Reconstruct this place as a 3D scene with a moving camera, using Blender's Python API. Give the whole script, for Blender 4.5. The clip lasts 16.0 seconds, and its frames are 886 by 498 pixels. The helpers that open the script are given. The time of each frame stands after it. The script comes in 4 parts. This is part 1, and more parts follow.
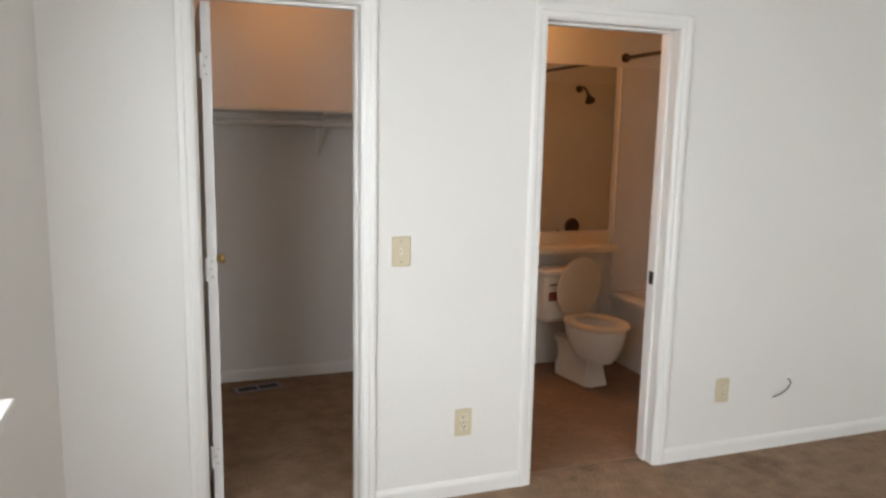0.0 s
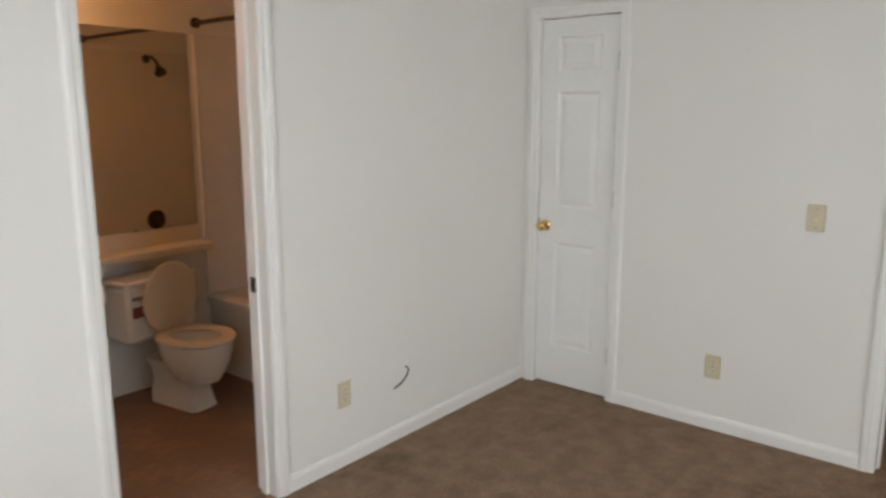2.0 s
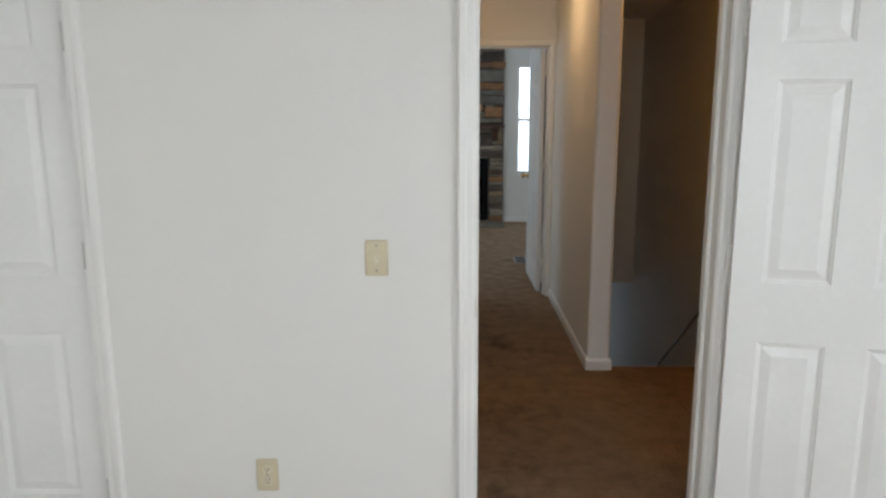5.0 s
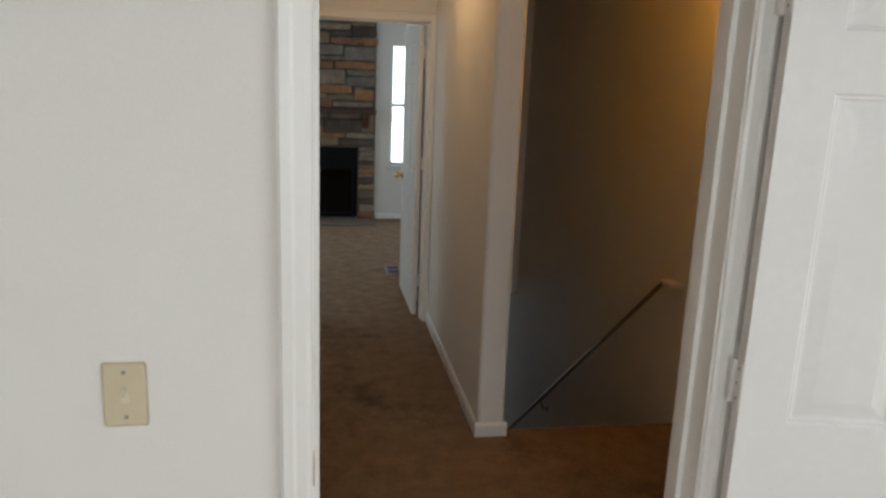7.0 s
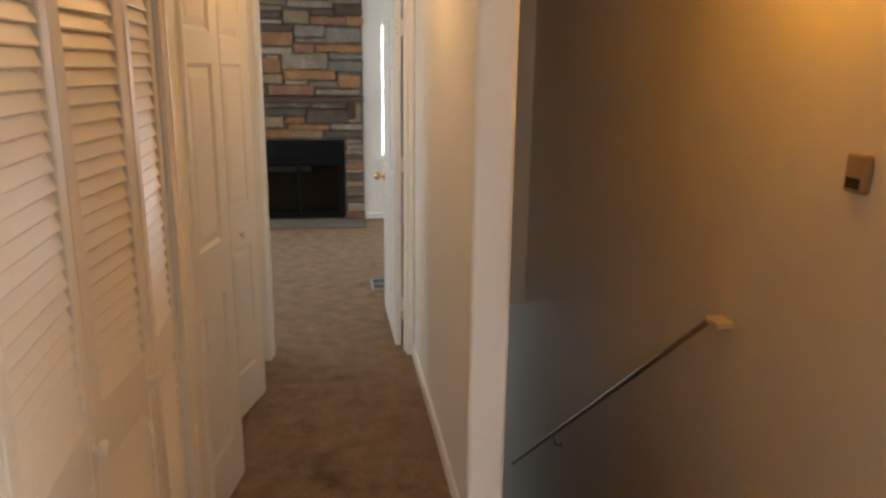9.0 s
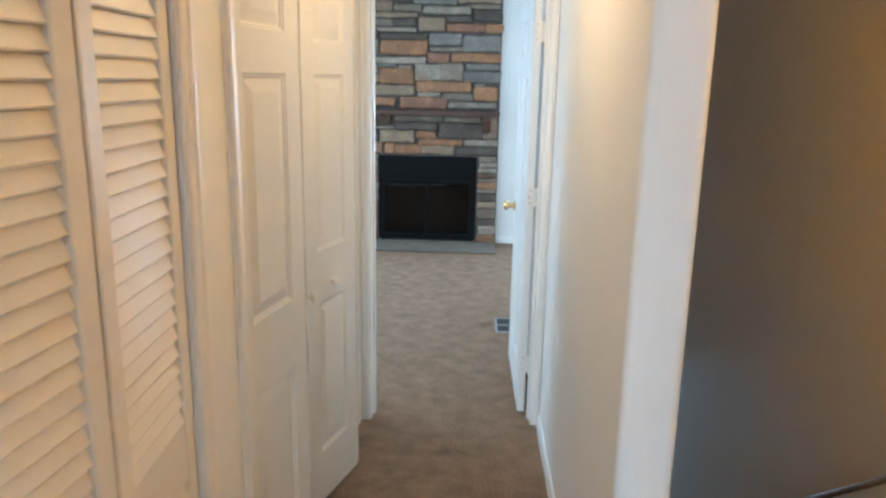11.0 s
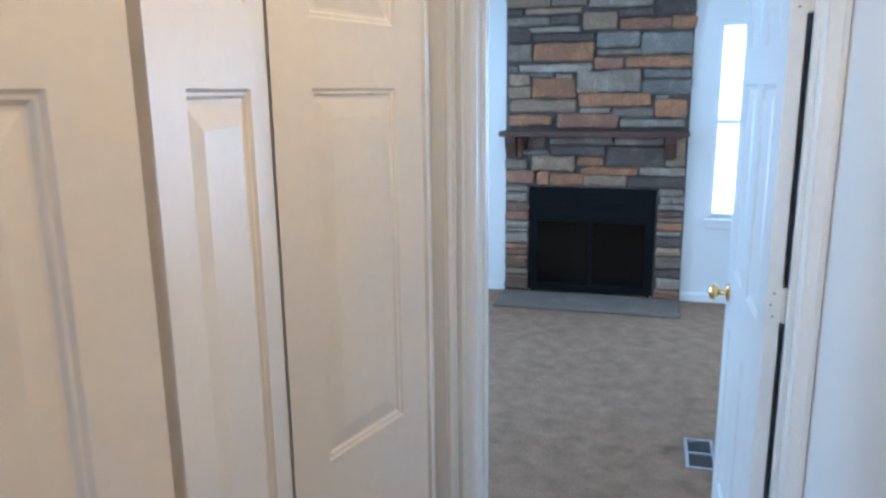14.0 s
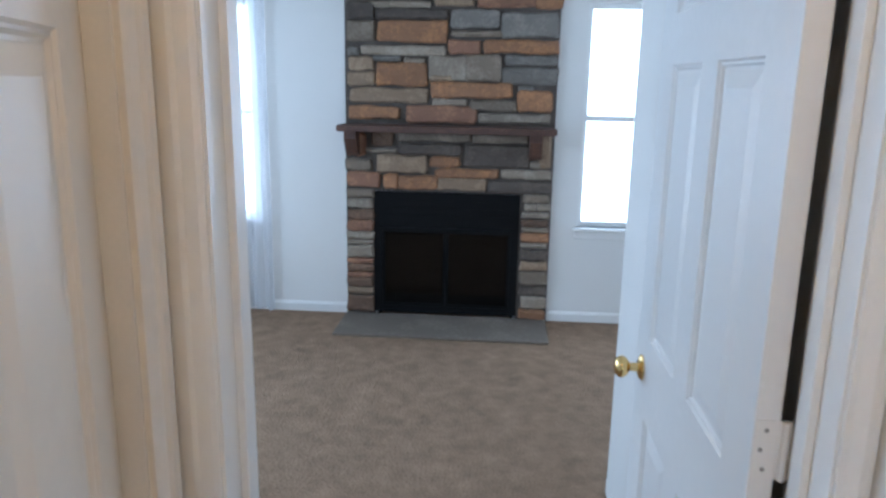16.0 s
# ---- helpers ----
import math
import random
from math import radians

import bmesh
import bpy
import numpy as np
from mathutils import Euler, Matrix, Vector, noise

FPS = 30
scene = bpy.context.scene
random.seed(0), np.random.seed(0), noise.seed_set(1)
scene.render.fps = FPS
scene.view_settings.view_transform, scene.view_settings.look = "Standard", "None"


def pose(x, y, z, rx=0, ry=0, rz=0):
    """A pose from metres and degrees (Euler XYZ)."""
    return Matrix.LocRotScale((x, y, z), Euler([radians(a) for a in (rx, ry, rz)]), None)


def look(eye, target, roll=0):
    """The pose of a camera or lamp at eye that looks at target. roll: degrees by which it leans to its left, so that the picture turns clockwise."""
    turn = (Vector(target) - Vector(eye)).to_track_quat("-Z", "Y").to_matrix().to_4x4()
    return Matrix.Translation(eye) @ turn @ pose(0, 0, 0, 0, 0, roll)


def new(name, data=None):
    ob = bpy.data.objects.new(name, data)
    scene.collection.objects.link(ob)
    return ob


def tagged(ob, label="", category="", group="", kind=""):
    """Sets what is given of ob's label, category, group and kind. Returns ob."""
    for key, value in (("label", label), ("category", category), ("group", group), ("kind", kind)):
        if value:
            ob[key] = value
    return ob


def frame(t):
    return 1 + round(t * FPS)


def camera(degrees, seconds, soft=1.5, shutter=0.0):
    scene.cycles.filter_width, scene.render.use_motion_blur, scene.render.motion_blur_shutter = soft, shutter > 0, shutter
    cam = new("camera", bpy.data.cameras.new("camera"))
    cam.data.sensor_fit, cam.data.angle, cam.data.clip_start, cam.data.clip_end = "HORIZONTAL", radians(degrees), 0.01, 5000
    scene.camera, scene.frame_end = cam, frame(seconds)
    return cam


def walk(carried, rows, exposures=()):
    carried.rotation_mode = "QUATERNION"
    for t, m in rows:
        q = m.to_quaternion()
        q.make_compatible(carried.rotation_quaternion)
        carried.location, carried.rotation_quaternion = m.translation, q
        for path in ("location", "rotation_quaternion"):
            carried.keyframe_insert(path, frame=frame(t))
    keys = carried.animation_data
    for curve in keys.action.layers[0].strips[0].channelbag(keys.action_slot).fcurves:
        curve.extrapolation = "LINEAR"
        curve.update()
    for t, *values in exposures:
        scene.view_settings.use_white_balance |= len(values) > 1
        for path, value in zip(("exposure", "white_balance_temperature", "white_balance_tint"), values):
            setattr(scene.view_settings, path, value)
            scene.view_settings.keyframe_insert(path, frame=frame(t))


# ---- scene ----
cam = camera(62.9, 16.0, soft=2.6, shutter=0.3)
PATH = [
    (0, (0.467, 0.107, 1.518), (1.122, 1.971, 1.207), 1.1),
    (0.5, (0.514, 0.177, 1.504), (1.293, 1.988, 1.166), 1.4),
    (1, (0.623, 0.342, 1.537), (1.667, 2.014, 1.198), 0.5),
    (1.5, (0.714, 0.464, 1.546), (2.006, 1.946, 1.179), 0.1),
    (2, (0.811, 0.566, 1.55), (2.328, 1.815, 1.177), 0.0),
    (2.5, (0.955, 0.745, 1.571), (2.668, 1.709, 1.2), -0.5),
    (3, (1.12, 0.735, 1.564), (2.934, 1.469, 1.149), -0.6),
    (3.5, (1.351, 0.799, 1.566), (3.23, 1.385, 1.212), -0.5),
    (4, (1.489, 0.87, 1.571), (3.403, 1.303, 1.184), 0.4),
    (4.5, (1.7, 0.997, 1.591), (3.655, 1.22, 1.234), -0.6),
    (5, (1.937, 1.049, 1.581), (3.899, 1.075, 1.194), -0.2),
    (7.5, (3.255, 0.887, 1.649), (5.173, 0.534, 1.205), 1.6),
    (8, (3.482, 0.816, 1.647), (5.391, 0.449, 1.178), 0.3),
    (8.5, (3.689, 0.770, 1.640), (5.593, 0.372, 1.174), 0.5),
    (9, (3.889, 0.667, 1.648), (5.808, 0.377, 1.164), 0.7),
    (9.5, (4.050, 0.588, 1.641), (5.985, 0.457, 1.153), 1.5),
    (12, (5.123, 0.573, 1.663), (7.068, 0.684, 1.211), 0.7),
    (12.5, (5.396, 0.590, 1.665), (7.342, 0.711, 1.219), 0.9),
    (13, (5.595, 0.610, 1.652), (7.526, 0.875, 1.204), 0.6),
    (13.5, (5.861, 0.605, 1.661), (7.761, 1.093, 1.273), 0.3),
    (14, (6.095, 0.631, 1.650), (7.974, 1.166, 1.222), -0.7),
    (14.5, (6.291, 0.714, 1.654), (8.221, 1.040, 1.246), -0.2),
    (15, (6.542, 0.717, 1.623), (8.479, 0.877, 1.150), 0.1),
    (15.5, (6.816, 0.690, 1.621), (8.762, 0.802, 1.172), 0.4),
    (16, (7.041, 0.697, 1.610), (8.984, 0.848, 1.162), 1.0),
]
EXPOSURES = [
    (0, -0.78, 6300, 8), (1, -0.96, 6450, 8), (2.5, -1.02, 6300, 8), (4, -0.92, 6250, 7), (5, -0.78, 6100, 6), (7.5, -0.92, 6600, 7), (8, -0.95, 7000, 9), (8.5, -0.65, 7500, 12), (9, 0.06, 7200, 12),
    (9.7, 0.5, 6500, 8), (11.8, 0.96, 4550, -3), (12.5, 0.9, 4500, -2), (13.5, 0.66, 4450, 2), (15, 0.46, 4600, 4), (16, 0.22, 5050, 7),
]
walk(cam, [(t, look(eye, target, roll)) for t, eye, target, roll in PATH], EXPOSURES)

# world and lamps
world = bpy.data.worlds.new("sky")
scene.world = world
world.use_nodes = True
wn = world.node_tree.nodes
sky = wn.new("ShaderNodeTexSky")
sky.sky_type, sky.sun_disc, sky.sun_elevation, sky.sun_rotation = "NISHITA", False, radians(42), radians(200)
wn["Background"].inputs[1].default_value = 0.1
world.node_tree.links.new(sky.outputs[0], wn["Background"].inputs[0])

CEIL = 2.44
LOW = -2.66


def sun(strength):
    data = bpy.data.lights.new("sun", "SUN")
    data.energy, data.angle, data.color = strength, radians(10), (1.0, 0.95, 0.88)
    new("sun", data).matrix_world = look((0, 0, 9), (2.0, 5.4, 0))


def window_light(eye, target, w, h, watts, colour):
    data = bpy.data.lights.new("window_daylight", "AREA")
    data.shape, data.size, data.size_y, data.energy, data.color = "RECTANGLE", w, h, watts, colour
    new("window_daylight", data).matrix_world = look(eye, target)


DAY = (0.80, 0.90, 1.0)
sun(1.5)
window_light((-0.235, 1.05, 1.51), (0.765, 1.05, 0.80), 1.9, 1.3, 84, (0.93, 0.965, 1.0))
# fill from an added, unseen south window, evens out the bedroom walls
window_light((2.1, -2.26, 1.62), (2.1, -1.26, 0.90), 2.2, 1.5, 120, (0.95, 0.97, 1.0))
window_light((12.06, -0.08, 1.4), (11, -0.08, 1.4), 0.5, 1.44, 16.5, DAY)
window_light((12.06, 2.66, 1.4), (11, 2.66, 1.4), 0.56, 1.44, 19.5, DAY)
# fill through an added, unseen north window, brightens the hall's right wall
window_light((9.9, 3.36, 1.4), (9.9, 1, 1.4), 1.5, 1.44, 40, DAY)
# weak fill from the living room's south side, its window added unseen
window_light((10.9, -2.33, 1.4), (10.9, 0, 1.4), 1.7, 1.4, 13, DAY)
window_light((12.4, -0.45, -1.5), (9, -0.45, -1.5), 0.9, 1.2, 9, (0.72, 0.84, 1.0))


def bulb(at, watts, colour, radius):
    data = bpy.data.lights.new("bulb", "POINT")
    data.energy, data.color, data.shadow_soft_size = watts, colour, radius
    new("bulb", data).location = at


bulb((6.82, 0.60, 2.25), 6.8, (1.0, 0.59, 0.26), 0.05)
bulb((6.02, -0.62, 2.27), 9.8, (1.0, 0.42, 0.05), 0.05)
bulb((2.15, 4.16, 2.12), 17, (1.0, 0.41, 0.11), 0.05)
bulb((1.0, 4.10, 2.28), 4.8, (1.0, 0.46, 0.20), 0.04)


# materials
def material(name, colour, rough=0.6, metal=0.0, second=None, span=(0.38, 0.66), big=2.0, fine=60.0, bump=0.1, mix=0.35, spec=0.5, vary=0.0, coarse=0.0, blotch=0.0, dist=0.002):
    """Two scales of variation, relief, and an optional shift from object to object."""
    m = bpy.data.materials.new(name)
    m.use_nodes = True
    t, nd, ln = m.node_tree, m.node_tree.nodes, m.node_tree.links
    b = nd["Principled BSDF"]
    b.inputs["Roughness"].default_value, b.inputs["Metallic"].default_value = rough, metal
    b.inputs["Specular IOR Level"].default_value = spec
    co = nd.new("ShaderNodeTexCoord")
    geo = nd.new("ShaderNodeNewGeometry")
    n1 = nd.new("ShaderNodeTexNoise")
    n1.inputs["Scale"].default_value, n1.inputs["Detail"].default_value, n1.inputs["Roughness"].default_value = big, 5, 0.6
    n2 = nd.new("ShaderNodeTexNoise")
    n2.inputs["Scale"].default_value, n2.inputs["Detail"].default_value = fine, 3
    for n in (n1, n2):
        ln.new(geo.outputs["Position"], n.inputs["Vector"])
    ramp = nd.new("ShaderNodeValToRGB")
    ramp.color_ramp.elements[0].position, ramp.color_ramp.elements[1].position = span
    add = nd.new("ShaderNodeMath")
    add.operation = "MULTIPLY_ADD"
    ln.new(n2.outputs["Fac"], add.inputs[0])
    add.inputs[1].default_value = 0.45
    sc = nd.new("ShaderNodeMath")
    sc.operation = "MULTIPLY_ADD"
    sc.inputs[1].default_value, sc.inputs[2].default_value = 0.8, -0.1
    ln.new(n1.outputs["Fac"], sc.inputs[0])
    sub = nd.new("ShaderNodeMath")
    sub.operation = "ADD"
    sub.inputs[1].default_value = -0.12
    ln.new(sc.outputs[0], sub.inputs[0])
    ln.new(sub.outputs[0], add.inputs[2])
    ln.new(add.outputs[0], ramp.inputs["Fac"])
    second = second or tuple(c * (1 - mix) for c in colour)
    ramp.color_ramp.elements[0].color = (*second, 1)
    ramp.color_ramp.elements[1].color = (*colour, 1)
    last = ramp.outputs["Color"]
    if vary:
        info = nd.new("ShaderNodeObjectInfo")
        hsv = nd.new("ShaderNodeHueSaturation")
        mr = nd.new("ShaderNodeMapRange")
        mr.inputs["To Min"].default_value, mr.inputs["To Max"].default_value = 1 - vary, 1 + vary
        ln.new(info.outputs["Random"], mr.inputs["Value"])
        ln.new(mr.outputs["Result"], hsv.inputs["Value"])
        ln.new(last, hsv.inputs["Color"])
        last = hsv.outputs["Color"]
    if blotch:
        n4 = nd.new("ShaderNodeTexNoise")
        n4.inputs["Scale"].default_value, n4.inputs["Detail"].default_value, n4.inputs["Roughness"].default_value = 1.9, 8, 0.68
        ln.new(geo.outputs["Position"], n4.inputs["Vector"])
        m4 = nd.new("ShaderNodeMapRange")
        m4.inputs["From Min"].default_value, m4.inputs["From Max"].default_value = 0.56, 0.70
        m4.inputs["To Min"].default_value, m4.inputs["To Max"].default_value = 1.0, 1.0 - blotch
        ln.new(n4.outputs["Fac"], m4.inputs["Value"])
        stain = nd.new("ShaderNodeHueSaturation")
        ln.new(m4.outputs["Result"], stain.inputs["Value"])
        ln.new(last, stain.inputs["Color"])
        last = stain.outputs["Color"]
    ln.new(last, b.inputs["Base Color"])
    rr = nd.new("ShaderNodeMapRange")
    rr.inputs["To Min"].default_value, rr.inputs["To Max"].default_value = max(rough - 0.07, 0.02), min(rough + 0.07, 1)
    ln.new(n1.outputs["Fac"], rr.inputs["Value"])
    ln.new(rr.outputs["Result"], b.inputs["Roughness"])
    bp = nd.new("ShaderNodeBump")
    bp.inputs["Strength"].default_value, bp.inputs["Distance"].default_value = bump, dist
    hgt = n2.outputs["Fac"]
    if coarse:
        n3 = nd.new("ShaderNodeTexNoise")
        n3.inputs["Scale"].default_value, n3.inputs["Detail"].default_value = coarse, 6
        ln.new(geo.outputs["Position"], n3.inputs["Vector"])
        a2 = nd.new("ShaderNodeMath")
        a2.operation = "MULTIPLY_ADD"
        a2.inputs[1].default_value = 3.0
        ln.new(n3.outputs["Fac"], a2.inputs[0])
        ln.new(n2.outputs["Fac"], a2.inputs[2])
        hgt = a2.outputs[0]
    ln.new(hgt, bp.inputs["Height"])
    ln.new(bp.outputs["Normal"], b.inputs["Normal"])
    return m


PAINT = material("wall_paint", (0.80, 0.775, 0.73), 0.75, mix=0.05, big=0.9, fine=170, bump=0.10, dist=0.002, spec=0.3)
CEILING = material("ceiling_paint", (0.80, 0.79, 0.76), 0.9, mix=0.05, big=1.2, fine=90, bump=0.5, dist=0.004, spec=0.2)
TRIM = material("trim_paint", (0.82, 0.80, 0.76), 0.38, mix=0.03, big=3, fine=60, bump=0.02)
DOOR = material("door_paint", (0.83, 0.815, 0.785), 0.36, mix=0.05, big=3, fine=45, bump=0.06)
CLOSET_DOOR = material("closet_door_paint", (0.82, 0.76, 0.67), 0.4, mix=0.06, big=3, fine=45, bump=0.06)
CARPET = material("brown_carpet", (0.415, 0.284, 0.186), 0.97, second=(0.225, 0.153, 0.098), span=(0.27, 0.73), big=9, fine=130, bump=1.0, blotch=0.42, coarse=60, dist=0.006, spec=0.05)
# brown, with the bathroom's dim reddish light put into the colour
VINYL = material("bathroom_vinyl", (0.29, 0.175, 0.105), 0.75, second=(0.20, 0.12, 0.07), big=4, fine=25, bump=0.08)
CONCRETE = material("hearth_slate", (0.235, 0.195, 0.15), 0.9, second=(0.15, 0.122, 0.092), big=4, fine=40, bump=0.4, dist=0.004)
MORTAR = material("mortar", (0.15, 0.122, 0.098), 0.95, mix=0.4, big=12, fine=90, bump=0.8, dist=0.006)
STONE = {
    "g": ((0.32, 0.265, 0.20), (0.20, 0.155, 0.11)), "l": ((0.42, 0.355, 0.275), (0.26, 0.21, 0.155)),
    "b": ((0.25, 0.145, 0.085), (0.13, 0.08, 0.05)), "o": ((0.52, 0.25, 0.10), (0.27, 0.14, 0.07)),
    "t": ((0.40, 0.29, 0.185), (0.25, 0.175, 0.11)), "r": ((0.44, 0.225, 0.12), (0.24, 0.125, 0.075)),
    "d": ((0.165, 0.128, 0.095), (0.09, 0.07, 0.055)), "u": ((0.29, 0.26, 0.22), (0.18, 0.16, 0.135))}
STONE = {k: material("fieldstone_" + k, c, 0.85, second=s, big=7, fine=48, bump=0.75, vary=0.16, coarse=14, dist=0.006) for k, (c, s) in STONE.items()}
BLACK = material("black_metal", (0.006, 0.006, 0.0065), 0.6, metal=0.0, spec=0.15, mix=0.4, big=6, fine=80, bump=0.05)
SOOT = material("soot_brick", (0.016, 0.014, 0.013), 0.95, mix=0.5, big=8, fine=60, bump=0.5)
BRASS = material("polished_brass", (0.83, 0.60, 0.25), 0.16, metal=1.0, mix=0.12, big=30, fine=120, bump=0.02)
BRONZE = material("dark_bronze", (0.11, 0.09, 0.075), 0.4, metal=0.7, mix=0.3, big=20, fine=100, bump=0.05)
STEEL = material("worn_steel", (0.42, 0.40, 0.37), 0.38, metal=0.9, mix=0.25, big=20, fine=100, bump=0.05)
ALMOND = material("almond_plastic", (0.62, 0.54, 0.37), 0.42, mix=0.05, big=8, fine=60, bump=0.02)
IVORY = material("ivory_plastic", (0.70, 0.63, 0.47), 0.4, mix=0.05, big=8, fine=60, bump=0.02)
SLOT = material("slot_dark", (0.03, 0.025, 0.02), 0.7)
CERAMIC = material("white_ceramic", (0.78, 0.74, 0.67), 0.12, mix=0.04, big=5, fine=40, bump=0.01)
TUB = material("tub_acrylic", (0.76, 0.72, 0.66), 0.2, mix=0.05, big=4, fine=40, bump=0.02)
LAMINATE = material("cream_laminate", (0.72, 0.62, 0.48), 0.32, mix=0.07, big=6, fine=60, bump=0.03)
MANTEL = material("mantel_wood", (0.16, 0.075, 0.042), 0.55, second=(0.075, 0.035, 0.022), big=6, fine=70, bump=0.3)
RAIL = material("rail_wood", (0.36, 0.28, 0.20), 0.35, mix=0.4, big=8, fine=70, bump=0.15)
WIRE = material("grey_cable", (0.16, 0.15, 0.14), 0.6)
SHELF = material("shelf_paint", (0.78, 0.74, 0.68), 0.5, mix=0.08, big=5, fine=50, bump=0.05)
REGISTER = material("register_paint", (0.30, 0.27, 0.27), 0.5, mix=0.15, big=10, fine=60)
TAUPE = material("taupe_plastic", (0.42, 0.32, 0.22), 0.5, mix=0.1)
PAPER = material("tissue_paper", (0.8, 0.77, 0.72), 0.95, mix=0.05, big=20, fine=120, bump=0.2)


def glass(name, colour=(1, 1, 1), rough=0.0):
    m = bpy.data.materials.new(name)
    m.use_nodes = True
    b = m.node_tree.nodes["Principled BSDF"]
    b.inputs["Base Color"].default_value = (*colour, 1)
    b.inputs["Transmission Weight"].default_value, b.inputs["Roughness"].default_value, b.inputs["IOR"].default_value = 1, rough, 1.45
    return m


GLASS = glass("window_glass")
SMOKED = glass("smoked_glass", (0.012, 0.012, 0.014))
MIRROR = bpy.data.materials.new("mirror_silver")
MIRROR.use_nodes = True
MIRROR.node_tree.nodes["Principled BSDF"].inputs["Metallic"].default_value = 1
MIRROR.node_tree.nodes["Principled BSDF"].inputs["Roughness"].default_value = 0.02
MIRROR.node_tree.nodes["Principled BSDF"].inputs["Base Color"].default_value = (0.80, 0.79, 0.77, 1)

SHEER = bpy.data.materials.new("sheer_fabric")
SHEER.use_nodes = True
sn, sl = SHEER.node_tree.nodes, SHEER.node_tree.links
tr, df, tp, mx, mx2 = (sn.new("ShaderNode" + k) for k in ("BsdfTranslucent", "BsdfDiffuse", "BsdfTransparent", "MixShader", "MixShader"))
weave = sn.new("ShaderNodeTexNoise")
weave.inputs["Scale"].default_value = 220
tr.inputs[0].default_value = df.inputs[0].default_value = (0.82, 0.83, 0.85, 1)
mx.inputs[0].default_value = 0.45
wr = sn.new("ShaderNodeMapRange")
wr.inputs["To Min"].default_value, wr.inputs["To Max"].default_value = 0.45, 0.75
sl.new(weave.outputs["Fac"], wr.inputs["Value"])
sl.new(wr.outputs["Result"], mx2.inputs[0])
sl.new(tr.outputs[0], mx.inputs[1])
sl.new(df.outputs[0], mx.inputs[2])
sl.new(tp.outputs[0], mx2.inputs[1])
sl.new(mx.outputs[0], mx2.inputs[2])
sl.new(mx2.outputs[0], sn["Material Output"].inputs[0])

LIT = bpy.data.materials.new("lit_opal_glass")
LIT.use_nodes = True
LIT.node_tree.nodes["Principled BSDF"].inputs["Base Color"].default_value = (0.85, 0.8, 0.7, 1)
LIT.node_tree.nodes["Principled BSDF"].inputs["Emission Color"].default_value = (1.0, 0.78, 0.50, 1)
LIT.node_tree.nodes["Principled BSDF"].inputs["Emission Strength"].default_value = 5


# geometry helpers
def box(bm, x0, x1, y0, y1, z0, z1, bevel=0.0, segs=1):
    vs = [bm.verts.new((x, y, z)) for x in (x0, x1) for y in (y0, y1) for z in (z0, z1)]
    fs = [bm.faces.new([vs[i] for i in q]) for q in ((0, 1, 3, 2), (4, 6, 7, 5), (0, 4, 5, 1), (2, 3, 7, 6), (0, 2, 6, 4), (1, 5, 7, 3))]
    if bevel:
        es = list({e for f in fs for e in f.edges})
        bmesh.ops.bevel(bm, geom=es, offset=bevel, segments=segs, affect="EDGES", profile=0.6)
    return bm


def boxes(*bs, bevel=0.0):
    bm = bmesh.new()
    for b in bs:
        box(bm, *b, bevel=bevel)
    return bm


def loft(bm, rings, cap=True, closed=True):
    """Rings of points with equal counts, joined by faces."""
    rs = [[bm.verts.new(p) for p in r] for r in rings]
    n = len(rs[0])
    for a, b in zip(rs, rs[1:]):
        for i in range(n if closed else n - 1):
            bm.faces.new((a[i], a[(i + 1) % n], b[(i + 1) % n], b[i]))
    if cap:
        bm.faces.new(rs[0][::-1])
        bm.faces.new(rs[-1])
    return bm


def lathe(bm, profile, m=Matrix(), segs=20):
    return loft(bm, [[m @ Vector((r * math.cos(i * math.tau / segs), r * math.sin(i * math.tau / segs), z)) for i in range(segs)] for r, z in profile])


def tube(bm, points, r, segs=8):
    pts = [Vector(p) for p in points]
    rings = []
    for i, p in enumerate(pts):
        d = (pts[min(i + 1, len(pts) - 1)] - pts[max(i - 1, 0)]).normalized()
        q = d.to_track_quat("Z", "Y").to_matrix()
        rings.append([p + q @ Vector((r * math.cos(k * math.tau / segs), r * math.sin(k * math.tau / segs), 0)) for k in range(segs)])
    return loft(bm, rings)


def mesh_of(name, bm, mat, smooth=False):
    bmesh.ops.recalc_face_normals(bm, faces=bm.faces)
    me = bpy.data.meshes.new(name)
    bm.to_mesh(me)
    bm.free()
    me.materials.append(mat)
    if smooth:
        for p in me.polygons:
            p.use_smooth = True
        me.set_sharp_from_angle(angle=radians(38))
    return me


def part(name, bm, mat, parent, label="", smooth=False):
    ob = new(name, mesh_of(name, bm, mat, smooth))
    ob.parent = parent
    return tagged(ob, label)


def piece(name, me, parent, m=Matrix()):
    ob = new(name, me)
    ob.parent = parent
    ob.matrix_basis = m
    return ob


def thing(name, label, category, at=(0, 0, 0), turn=0, group=""):
    ob = new(name)
    ob.matrix_basis = pose(*at, 0, 0, turn)
    return tagged(ob, label, category, group)


def structure(name, bm, mat, label="", category=""):
    return tagged(new(name, mesh_of(name, bm, mat)), label, category, kind="structure")


